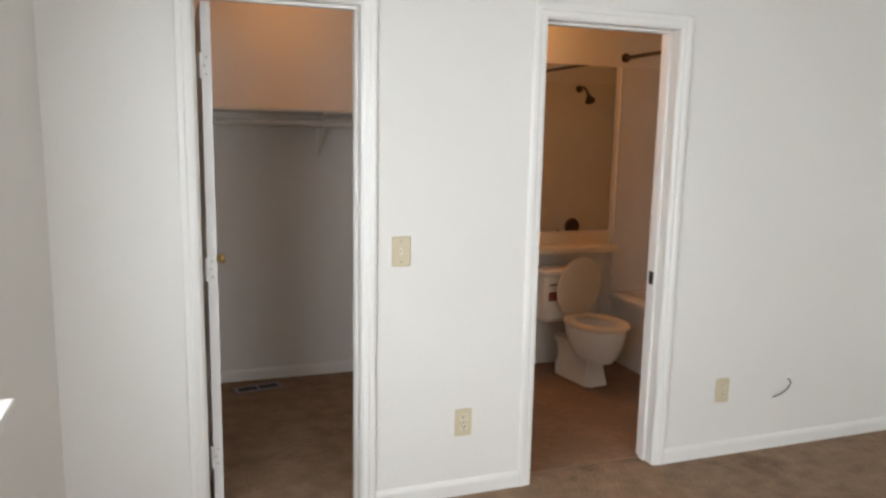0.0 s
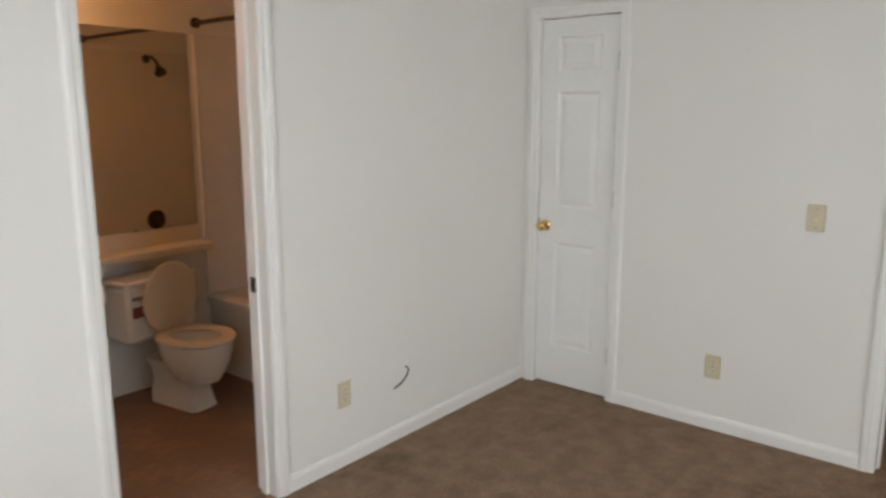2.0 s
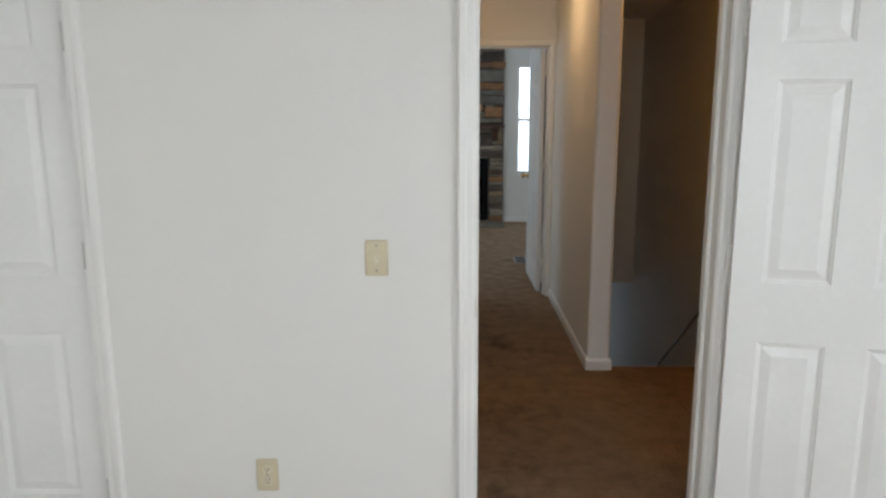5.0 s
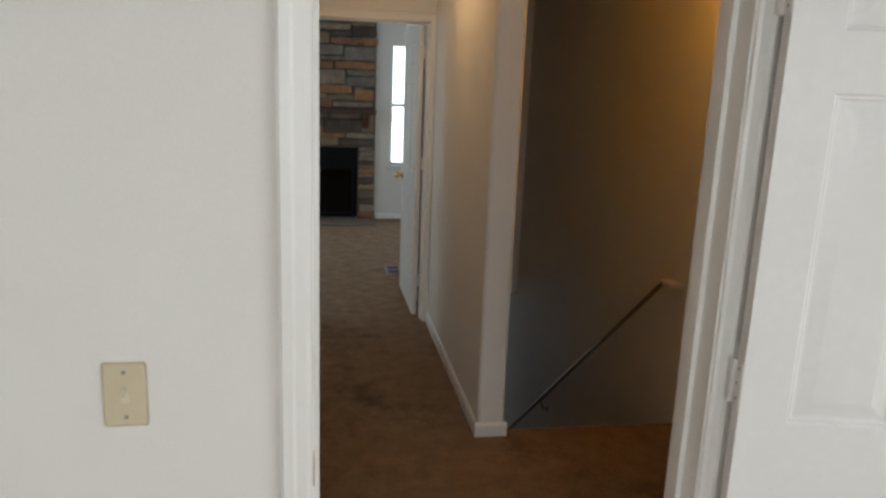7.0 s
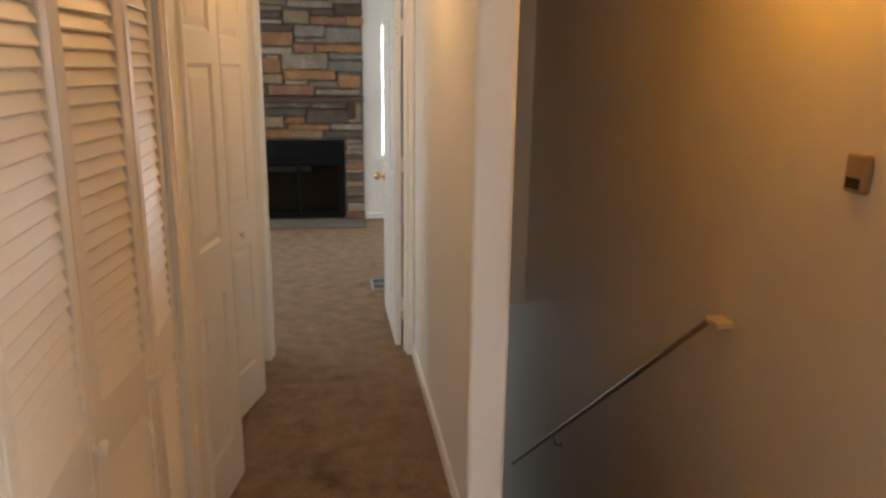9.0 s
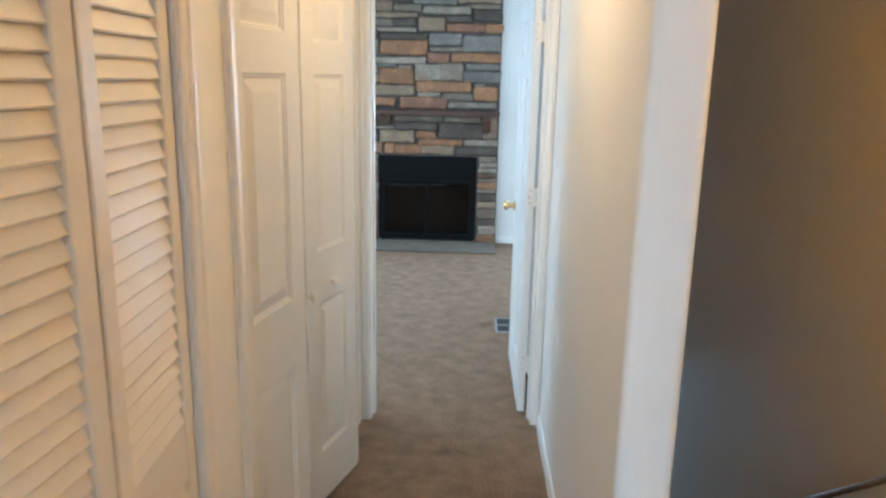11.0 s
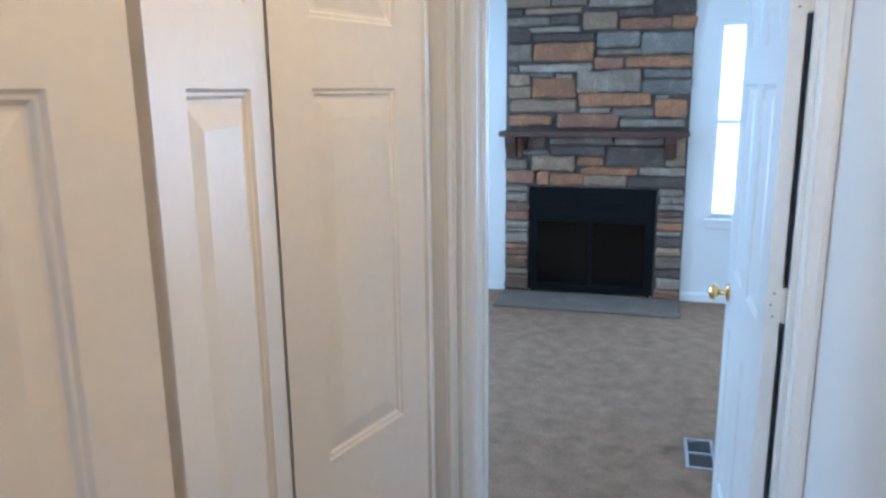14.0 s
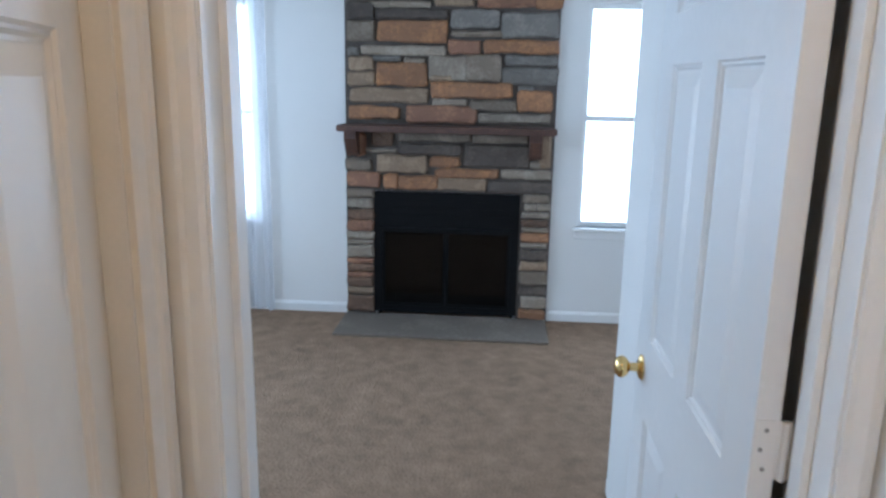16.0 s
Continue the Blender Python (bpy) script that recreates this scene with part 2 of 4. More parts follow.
# structure: walls with openings (lo, hi, sill, head) along their run
def wall(name, axis, face, back, lo, hi, openings=(), z0=0.0, z1=CEIL, label="smooth off-white painted wall"):
    bm = bmesh.new()

    def slab(a, b, c, d):
        if b - a > 1e-4 and d - c > 1e-4:
            if axis == "x":
                box(bm, min(face, back), max(face, back), a, b, c, d)
            else:
                box(bm, a, b, min(face, back), max(face, back), c, d)
    at = lo
    for a, b, s, h in sorted(openings):
        slab(at, a, z0, z1)
        slab(a, b, z0, s)
        slab(a, b, h, z1)
        at = b
    slab(at, hi, z0, z1)
    return structure(name, bm, PAINT, label, "wall")


J = 0.018
WX, AY, BX = 0.015, 2.814, 4.263
HALL_L, HALL_R = 1.115, 0.228
wall("wall_west", "x", WX, WX - 0.12, -1.92, 4.67, [(0.1, 2.0, 0.87, 2.09)])
wall("wall_south", "y", -1.8, -1.92, WX, BX + 0.12, [(1.15, 3.05, 0.9, 2.1)])
wall("wall_north", "y", AY, AY + 0.12, WX, BX, [(0.492 - J, 1.082 + J, 0, 1.985 + J), (1.845 - J, 2.478 + J, 0, 1.985 + J)])
wall("wall_east", "x", BX, BX + 0.12, -1.8, 2.934, [(0.190 - J, 0.973 + J, 0, 2.04 + J), (2.262 - J, 2.722 + J, 0, 2.035 + J)])
wall("closet_back_wall", "y", 4.55, 4.67, WX, 1.66)
wall("closet_side_wall", "x", 1.66, 1.76, AY + 0.12, 4.67)
wall("bathroom_back_wall", "y", 4.35, 4.47, 1.76, 4.38)
wall("bathroom_east_wall", "x", 4.20, 4.383, 2.934, 4.35)
wall("linen_closet_wall", "y", 2.934, 2.984, 4.383, 8.02)
wall("linen_closet_side_wall", "y", 1.95, 2.05, 4.383, 8.02)
wall("hall_north_wall", "y", HALL_L, HALL_L + 0.1, 4.383, 7.90, [(4.41, 5.93, 0, 2.04), (6.24, 7.812, 0, 2.04)])
wall("closet_divider_wall", "x", 6.02, 6.12, HALL_L + 0.1, 1.95)
bm = box(bmesh.new(), 6.145, 7.90, 0.095, HALL_R, 0, CEIL)
bmesh.ops.bevel(bm, geom=[e for e in bm.edges if all(v.co.x < 6.2 for v in e.verts) and abs(e.verts[0].co.z - e.verts[1].co.z) > 1], offset=0.022, segments=5, affect="EDGES", profile=0.5)
structure("hall_south_wall", bm, PAINT, "off-white painted wall end with rounded corners", "wall")
wall("stairwell_inner_wall", "y", HALL_R, 0.095, 8.02, 9.592)
wall("stairwell_lower_inner_wall", "y", 0.095, 0.20, 6.2, 9.60, z0=LOW, z1=-0.3)
wall("stairwell_outer_wall", "y", -0.90, -1.0, BX + 0.12, 12.5, z0=LOW, z1=-0.3)
wall("stairwell_upper_outer_wall", "y", -0.90, -1.0, BX + 0.12, 9.72, z0=-0.3)
wall("stairwell_end_wall", "x", 9.592, 9.72, -0.9, HALL_R, z0=-0.3)
wall("living_door_wall", "x", 7.90, 8.02, 0.095, 3.42, [(0.272 - J, 1.052 + J, 0, 2.045 + J)])
wall("fireplace_wall", "x", 11.92, 12.04, -2.32, 3.42, [(2.38, 2.94, 0.66, 2.12), (-0.34, 0.172, 0.667, 2.12), (0.58, 1.53, 0.0, 0.87)])
wall("living_north_wall", "y", 3.30, 3.42, 8.02, 11.92, [(9.1, 10.7, 0.66, 2.12)])
wall("living_south_wall", "y", -2.2, -2.32, 9.60, 11.92, [(10.0, 11.8, 0.7, 2.1)])
wall("living_return_wall", "x", 9.60, 9.72, -2.2, -1.0)
wall("lower_hall_wall", "y", 0.20, 0.30, 9.60, 12.5, z0=LOW, z1=-0.3)
wall("lower_end_wall", "x", 12.5, 12.6, -1.0, 0.30, [(-0.9, 0.0, -2.1, -0.9)], z0=LOW, z1=-0.3)
wall("lower_stair_back_wall", "x", 6.1, 6.2, -0.9, 0.095, z0=LOW, z1=-0.3)

floor = structure("floor", boxes((-0.11, 4.383, -1.92, 4.67, -0.3, 0), (4.383, 6.2, -1.0, 4.67, -0.3, 0), (6.2, 9.6, 0.095, 4.67, -0.3, 0), (9.6, 12.6, -2.32, 3.42, -0.3, 0)), CARPET, "worn brown cut-pile carpet with trodden patches", "floor")
structure("bathroom_floor", boxes((1.76, 4.2, 2.90, 4.35, 0.0, 0.004)), VINYL, "brown sheet vinyl bathroom floor, coloured darker and redder for the dim warm light", "floor")
structure("ceiling", boxes((-0.11, 12.6, -2.32, 4.67, CEIL, CEIL + 0.1)), CEILING, "white textured painted ceiling", "ceiling")
structure("lower_floor", boxes((6.1, 12.6, -1.0, 0.3, LOW - 0.1, LOW)), CARPET, "brown carpet of the lower hall", "floor")

# stairs going down beside the hall
stairs = thing("staircase", "straight carpeted staircase leading down beside the hall", "stairs", (6.2, -0.40, 0))
STEP, RUN = 0.19, 0.245
tread = mesh_of("tread", boxes((0, RUN + 0.025, -0.49, 0.49, -0.04, 0), bevel=0.012), CARPET)
riser = mesh_of("riser", boxes((0, 0.02, -0.49, 0.49, -STEP, -0.04)), CARPET)
for i in range(14):
    if i:
        piece("tread", tread, stairs, pose((i - 1) * RUN + 0.0, 0, -i * STEP))
    if i < 13:
        piece("riser", riser, stairs, pose(i * RUN + 0.002, 0, -i * STEP))
bm = bmesh.new()
L = 13 * RUN
loft(bm, [[(-0.05, y, 0.0), (-0.05, y, 0.075), (0.03, y, 0.075), (L, y, 0.075 - L * STEP / RUN), (L, y, -0.2 - L * STEP / RUN), (0.06, y, -0.25)] for y in (-0.499, -0.487)])
part("skirt_board", bm, TRIM, stairs, "cream painted skirt board against the wall")


# trim
def frame_of(axis, face, out, u0):
    """Local u runs along the wall, w out of it, z up."""
    if axis == "x":
        return Matrix(((0, out, 0, face), (1, 0, 0, u0), (0, 0, 1, 0), (0, 0, 0, 1)))
    return Matrix(((1, 0, 0, u0), (0, out, 0, face), (0, 0, 1, 0), (0, 0, 0, 1)))


def casing(axis, face, out, u0, u1, head, width=0.06, z0=0.0, sides=(1, 1), mat=None):
    """Moulded casing mitred round an opening."""
    m = frame_of(axis, face, out, 0)
    prof = [(0.004, 0), (0.004, 0.009), (0.012, 0.012), (0.030, 0.0125), (0.036, 0.017), (0.053, 0.017), (width, 0.012), (width, 0)]
    rings = []
    for path in range(4):
        ring = []
        for d, w in prof:
            dl, dr = d if sides[0] else min(d, 0.042), d if sides[1] else min(d, 0.042)
            u, z = ((u0 - dl, z0), (u0 - dl, head + d), (u1 + dr, head + d), (u1 + dr, z0))[path]
            ring.append(m @ Vector((u, w, z)))
        rings.append(ring)
    return structure("trim", loft(bmesh.new(), rings), mat or TRIM, "white moulded door casing", "trim")


def jamb(axis, f0, f1, u0, u1, head, mat=None, stop=True):
    """Lining boards through the wall, with a stop strip."""
    bm = bmesh.new()
    a, b = min(f0, f1) - 0.002, max(f0, f1) + 0.002
    mid = (a + b) / 2
    rows = [(u0 - J, u0, a, b, 0, head), (u1, u1 + J, a, b, 0, head), (u0 - J, u1 + J, a, b, head, head + J)]
    if stop:
        rows += [(u0, u0 + 0.011, mid - 0.006, mid + 0.03, 0, head), (u1 - 0.011, u1, mid - 0.006, mid + 0.03, 0, head), (u0 + 0.011, u1 - 0.011, mid - 0.006, mid + 0.03, head - 0.011, head)]
    for ua, ub, wa, wb, za, zb in rows:
        if axis == "x":
            box(bm, wa, wb, ua, ub, za, zb)
        else:
            box(bm, ua, ub, wa, wb, za, zb)
    return structure("door_frame", bm, mat or TRIM, "white painted door jamb lining", "door frame")


def baseboard(axis, face, out, lo, hi, z=0.0, h=0.07):
    m = frame_of(axis, face, out, 0)
    prof = [(0, z), (0.013, z), (0.013, z + h - 0.018), (0.009, z + h - 0.006), (0.004, z + h), (0, z + h)]
    return structure("baseboard", loft(bmesh.new(), [[m @ Vector((u, w, q)) for w, q in prof] for u in (lo, hi)]), TRIM, "white painted wooden baseboard", "baseboard")


jamb("y", AY, AY + 0.12, 0.492, 1.082, 1.985)
jamb("y", AY, AY + 0.12, 1.845, 2.478, 1.985)
jamb("x", BX, BX + 0.12, 2.262, 2.722, 2.035, stop=False)
jamb("x", BX, BX + 0.12, 0.190, 0.973, 2.04)
jamb("x", 7.90, 8.02, 0.272, 1.052, 2.045)
for a in ((0.492, 1.082), (1.845, 2.478)):
    casing("y", AY, -1, *a, 1.985)
    casing("y", AY + 0.12, 1, *a, 1.985)
casing("x", BX, -1, 2.262, 2.722, 2.035)
casing("x", BX, -1, 0.190, 0.973, 2.04)
casing("x", BX + 0.12, 1, 0.190, 0.973, 2.04)
casing("x", 7.90, -1, 0.272, 1.052, 2.045, sides=(0, 1))
casing("x", 8.02, 1, 0.272, 1.052, 2.045, sides=(0, 1))
casing("y", HALL_L, -1, 4.43, 5.93, 2.04, width=0.058, mat=CLOSET_DOOR, sides=(0, 1))
casing("y", HALL_L, -1, 6.24, 7.812, 2.04, width=0.058, mat=CLOSET_DOOR)

baseboard("y", AY, -1, WX, 0.432)
baseboard("y", AY, -1, 1.142, 1.785)
baseboard("y", AY, -1, 2.538, BX)
baseboard("x", BX, -1, 1.033, 2.202)
baseboard("x", BX, -1, -1.8, 0.130)
baseboard("x", WX, 1, -1.8, AY)
baseboard("y", 4.55, -1, WX, 1.66)
baseboard("x", WX, 1, 2.934, 4.55)
baseboard("x", 1.66, -1, 2.934, 4.55)
baseboard("y", HALL_R, 1, 6.145, 7.90)
baseboard("x", 6.145, -1, 0.082, HALL_R + 0.013)
baseboard("y", 0.095, -1, 6.145, 6.2)
baseboard("x", BX + 0.12, 1, -0.9, 0.130)
baseboard("y", -0.90, 1, BX + 0.12, 6.15)
baseboard("x", 11.92, -1, -2.2, 0.34)
baseboard("x", 11.92, -1, 1.75, 3.30)
baseboard("y", HALL_R, 1, 8.04, 9.60)
baseboard("y", 3.30, -1, 8.02, 11.92)
baseboard("x", 9.72, 1, -2.2, HALL_R)


# windows
def window(name, axis, face, out, u0, u1, z0, z1, depth=0.12, rail=True):
    """Frame, meeting rail, two panes, sill and apron set in a wall's opening."""
    m = frame_of(axis, face, out, 0)
    ob = tagged(new(name), "white vinyl double-hung window blown out by daylight", "window", kind="structure")

    def put(nm, rows, mat, label=""):
        bm = bmesh.new()
        for r in rows:
            box(bm, *r, bevel=0.003)
        bm.transform(m)
        return part(nm, bm, mat, ob, label)
    w = 0.035
    zm = (z0 + z1) / 2
    put("window_frame", [(u0, u0 + w, -depth, -0.05, z0, z1), (u1 - w, u1, -depth, -0.05, z0, z1), (u0 + w, u1 - w, -depth, -0.05, z0, z0 + w), (u0 + w, u1 - w, -depth, -0.05, z1 - w, z1)], TRIM)
    put("meeting_rail", [(u0 + w, u1 - w, -0.10, -0.06, zm - 0.018, zm + 0.018)], TRIM)
    put("window_sill", [(u0 - 0.03, u1 + 0.03, -0.05, 0.035, z0 - 0.022, z0)], TRIM)
    put("apron", [(u0 - 0.015, u1 + 0.015, 0.0, 0.012, z0 - 0.075, z0 - 0.022)], TRIM)
    for a, b in ((z0 + w, zm - 0.018), (zm + 0.018, z1 - w)):
        put("pane", [(u0 + w, u1 - w, -0.085, -0.081, a, b)], GLASS).visible_shadow = False
    return ob


window("window_1", "x", WX, 1, 0.1, 2.0, 0.87, 2.09)
# unseen window, added only as the opening for the bedroom fill light
window("unseen_fill_window_south", "y", -1.8, 1, 1.15, 3.05, 0.9, 2.1)
window("window_3", "x", 11.92, -1, -0.34, 0.172, 0.667, 2.12)
window("window_4", "x", 11.92, -1, 2.38, 2.94, 0.66, 2.12)
# added out of view, lets the living room fill light in
window("unseen_fill_window_north", "y", 3.30, -1, 9.1, 10.7, 0.66, 2.12)
# added unseen window for the weak south fill
window("unseen_fill_window_living", "y", -2.2, 1, 10.0, 11.8, 0.7, 2.1)
window("window_6", "x", 12.5, -1, -0.9, 0.0, -2.1, -0.9, 0.1)
structure("ground", boxes((-60, 80, -60, 60, LOW - 0.5, LOW - 0.4)), material("dry_lawn", (0.12, 0.13, 0.06), 0.95, big=0.6, fine=14, bump=0.5), "dry lawn outside the house", "ground")


# doors
ROWS3 = ((0.235, 0.835), (1.03, 1.655), (1.76, 1.94))


def leaf(parent, w, h, cols, thick=0.035, mat=None, z0=0.012):
    """A panelled leaf: stiles and rails round recessed, raised panels. Hinge at the origin, width along x."""
    mat = mat or DOOR
    bm = bmesh.new()
    zs = [z0] + [v for r in ROWS3 for v in r] + [h]
    xs = [0.0] + [v for c in cols for v in c] + [w]
    for i in range(0, len(xs), 2):
        box(bm, xs[i], xs[i + 1], -thick, 0, z0, h)
    for c in cols:
        for i in range(0, len(zs), 2):
            box(bm, c[0], c[1], -thick, 0, zs[i], zs[i + 1])
    bmesh.ops.remove_doubles(bm, verts=bm.verts, dist=1e-5)
    part("leaf", bm, mat, parent)
    for c in cols:
        for r in ROWS3:
            rings = []
            for ins, dep in ((0, 0.0005), (0.004, 0.0045), (0.008, 0.0045), (0.012, 0.009), (0.017, 0.009), (0.046, 0.002)):
                rings.append([(x, -dep, z) for x, z in ((c[0] + ins, r[0] + ins), (c[1] - ins, r[0] + ins), (c[1] - ins, r[1] - ins), (c[0] + ins, r[1] - ins))])
            back = [[(x, -thick - y, z) for x, y, z in ring] for ring in rings]
            bm = bmesh.new()
            loft(bm, rings, cap=False)
            bm.faces.new([bm.verts.new(p) for p in rings[-1]])
            loft(bm, back, cap=False)
            bm.faces.new([bm.verts.new(p) for p in back[-1][::-1]])
            bmesh.ops.remove_doubles(bm, verts=bm.verts, dist=1e-6)
            part("panel", bm, mat, parent)


def knob(parent, x, z, thick=0.035, mat=None, both=True, r=0.027):
    mat = mat or BRASS
    for s, y in ((1, 0.0), (-1, -thick))[: 2 if both else 1]:
        m = Matrix.Translation((x, y, z)) @ (pose(0, 0, 0, -90) if s > 0 else pose(0, 0, 0, 90))
        bm = lathe(bmesh.new(), [(r * 1.15, -0.001), (r * 1.15, 0.004), (r * 0.8, 0.009), (0.011, 0.012), (0.010, 0.03), (r * 0.75, 0.036), (r, 0.046), (r * 0.98, 0.056), (r * 0.72, 0.064), (r * 0.3, 0.067)], m)
        part("knob", bm, mat, parent, "round polished brass knob", smooth=True)


def hinge(parent, z, mat, y=0.0, thick=0.035, back=False):
    """A butt hinge on the leaf's edge, its barrel at the front or at the back corner."""
    by = y - thick - 0.008 if back else y + 0.004
    h = part("hinge", boxes((-0.002, -0.0005, y - thick + 0.002, y - 0.001, z - 0.045, z + 0.045)), mat, parent, "painted butt hinge with screws")
    part("barrel", tube(bmesh.new(), [(-0.004, by, z - 0.045), (-0.004, by, z + 0.045)], 0.0065), mat, h)
    if back:
        part("jamb_leaf", boxes((-0.003, -0.0012, y - thick - 0.024, y - thick + 0.002, z - 0.045, z + 0.045)), mat, h)
    for dz in (-0.03, 0, 0.03):
        bm = lathe(bmesh.new(), [(0.0035, -0.003), (0.0035, 0.0008), (0.002, 0.0014)], Matrix.Translation((-0.002, y - 0.017 + 0.006 * (dz == 0), z + dz)) @ pose(0, 0, 0, 0, -90, 0), 8)
        part("screw", bm, STEEL, h)


# open bedroom door, lying back against the wall
d = thing("bedroom_door", "white six-panel bedroom door standing wide open", "door", (BX - 0.039, 0.156, 0), -90 - 12)
leaf(d, 0.772, 2.03, ((0.092, 0.293), (0.413, 0.608)))
knob(d, 0.712, 0.92)
for z in (0.25, 1.1, 1.83):
    hinge(d, z, DOOR)
# narrow linen closet door, closed
d = thing("linen_closet_door", "narrow white three-panel closet door, closed, with brass knob", "door", (BX + 0.014, 2.266, 0), 90)
leaf(d, 0.452, 2.03, ((0.10, 0.352),))
knob(d, 0.408, 0.925, both=True)
part("latch_plate", boxes((0.4505, 0.4535, -0.030, 0.0025, 0.885, 0.965)), BRONZE, d, "dark bronze latch plate on the edge")
for z in (0.25, 1.1, 1.8):
    part("hinge", tube(bmesh.new(), [(-0.002, 0.006, z - 0.045), (-0.002, 0.006, z + 0.045)], 0.006), STEEL, d, "bare metal hinge barrel")
# walk-in closet door, open inwards
d = thing("closet_door", "white panelled walk-in closet door opened inwards", "door", (0.521, AY + 0.124, 0), 91.5)
leaf(d, 0.58, 1.975, ((0.10, 0.24), (0.34, 0.48)))
knob(d, 0.52, 0.95, r=0.022)
for z in (0.25, 1.0, 1.75):
    hinge(d, z, DOOR)
# living room door, open
d = thing("living_room_door", "white six-panel door with brass knob, open into the living room", "door", (8.014, 0.328, 0), 0.8)
leaf(d, 0.775, 2.035, ((0.118, 0.338), (0.438, 0.658)))
knob(d, 0.713, 0.944)
for z in (0.27, 1.11, 1.86):
    hinge(d, z, TRIM, back=True)


# bifold closet doors
def bifold(a, b, label, group, knob_x=None):
    (ax, ay), (bx, by) = a, b
    w = math.hypot(bx - ax, by - ay)
    d = thing("bifold_door", label, "door", (ax, ay, 0.0), math.degrees(math.atan2(by - ay, bx - ax)), group)
    leaf(d, w - 0.003, 2.03, ((0.085, w - 0.085),), thick=0.03, mat=CLOSET_DOOR, z0=0.025)
    if knob_x:
        bm = lathe(bmesh.new(), [(0.008, -0.001), (0.008, 0.01), (0.016, 0.016), (0.018, 0.024), (0.012, 0.03)], Matrix.Translation((knob_x, -0.03, 0.90)) @ pose(0, 0, 0, 90), 14)
        part("knob", bm, CLOSET_DOOR, d, "small round painted knob", smooth=True)


BL = "cream painted panelled bifold closet door, slightly folded open"
bifold((6.262, 1.172), (6.652, 1.094), BL, "panelled bifold doors")
bifold((6.656, 1.094), (7.034, 1.184), BL, "panelled bifold doors", 0.345)
bifold((7.062, 1.186), (7.432, 1.074), BL, "panelled bifold doors", 0.18)
bifold((7.436, 1.074), (7.806, 1.178), BL, "panelled bifold doors")

slat = mesh_of("slat", boxes((0, 0.287, -0.004, 0.004, -0.023, 0.023), bevel=0.002), CLOSET_DOOR)


def louvre(a, b, knob_x=None):
    (ax, ay), (bx, by) = a, b
    w = math.hypot(bx - ax, by - ay) - 0.003
    d = thing("louvre_door", "cream painted louvred bifold closet door panel", "door", (ax, ay, 0), math.degrees(math.atan2(by - ay, bx - ax)), "louvred bifold doors")
    s = 0.046
    for x0 in (0, w - s):
        part("stile", boxes((x0, x0 + s, -0.028, 0, 0.025, 2.03), bevel=0.003), CLOSET_DOOR, d)
    for z0, z1 in ((0.025, 0.16), (0.87, 1.0), (1.95, 2.03)):
        part("rail", boxes((s, w - s, -0.026, -0.002, z0, z1), bevel=0.002), CLOSET_DOOR, d)
    k = (w - 2 * s) / 0.287
    for z0, z1 in ((0.16, 0.87), (1.0, 1.95)):
        n = round((z1 - z0) / 0.034)
        for i in range(n):
            z = z0 + (i + 0.5) * (z1 - z0) / n
            piece("slat", slat, d, pose(s, -0.014, z, -21) @ Matrix.Diagonal((k, 1, 1, 1)))
    if knob_x:
        bm = lathe(bmesh.new(), [(0.008, -0.001), (0.008, 0.01), (0.016, 0.016), (0.018, 0.024), (0.012, 0.03)], Matrix.Translation((knob_x, -0.026, 0.935)) @ pose(0, 0, 0, 90), 14)
        part("knob", bm, CLOSET_DOOR, d, "small round painted knob", smooth=True)


LX = [4.42, 4.83, 5.245, 5.585, 5.924]
LY = [1.165, 1.138, 1.165, 1.132, 1.150]
for i in range(4):
    louvre((LX[i] + 0.002, LY[i]), (LX[i + 1], LY[i + 1]), {1: 0.385, 2: 0.30}.get(i))


# wall plates
def plate(name, label, cat, axis, face, out, u, z, w=0.075, h=0.12):
    m = frame_of(axis, face, out, 0)
    ob = new(name)
    ob.matrix_basis = Matrix.Translation(m @ Vector((u, 0, z)))
    tagged(ob, label, cat)
    r = m.to_3x3().to_4x4()

    def put(nm, bm, mat, parent=ob, lab="", smooth=False):
        bm.transform(r)
        return part(nm, bm, mat, parent, lab, smooth)
    put("cover_plate", boxes((-w / 2, w / 2, 0, 0.006, -h / 2, h / 2), bevel=0.004), ALMOND)
    for dz in ((0.042, -0.042) if "switch" in name else (0.0,)):
        put("screw", lathe(bmesh.new(), [(0.004, 0.005), (0.004, 0.0068), (0.002, 0.0075)], Matrix.Translation((0, 0, dz)) @ pose(0, 0, 0, -90), 8), STEEL)
    if "switch" in name:
        put("collar", boxes((-0.007, 0.007, 0.006, 0.0075, -0.014, 0.014)), IVORY)
        bm = boxes((-0.0045, 0.0045, 0.0, 0.018, -0.007, 0.007), bevel=0.002)
        bm.transform(pose(0, 0.004, 0.002, 28))
        put("toggle", bm, IVORY)
    else:
        for dz in (0.021, -0.021):
            o = put("socket", boxes((-0.0165, 0.0165, 0.004, 0.0082, dz - 0.0145, dz + 0.0145), bevel=0.005), IVORY)
            for dx in (-0.006, 0.006):
                put("slot", boxes((dx - 0.0014, dx + 0.0014, 0.008, 0.0086, dz - 0.002, dz + 0.008)), SLOT, o)
            put("earth_hole", lathe(bmesh.new(), [(0.0026, 0.007), (0.0026, 0.0086)], Matrix.Translation((0, 0, dz - 0.008)) @ pose(0, 0, 0, -90), 8), SLOT, o)
    return ob


PL = "almond plastic duplex outlet low on the white wall"
SW = "almond plastic toggle light switch on the white wall"
plate("light_switch", SW, "light switch", "y", AY, -1, 1.243, 1.063)
plate("light_switch", SW, "light switch", "x", BX, -1, 1.298, 1.093)
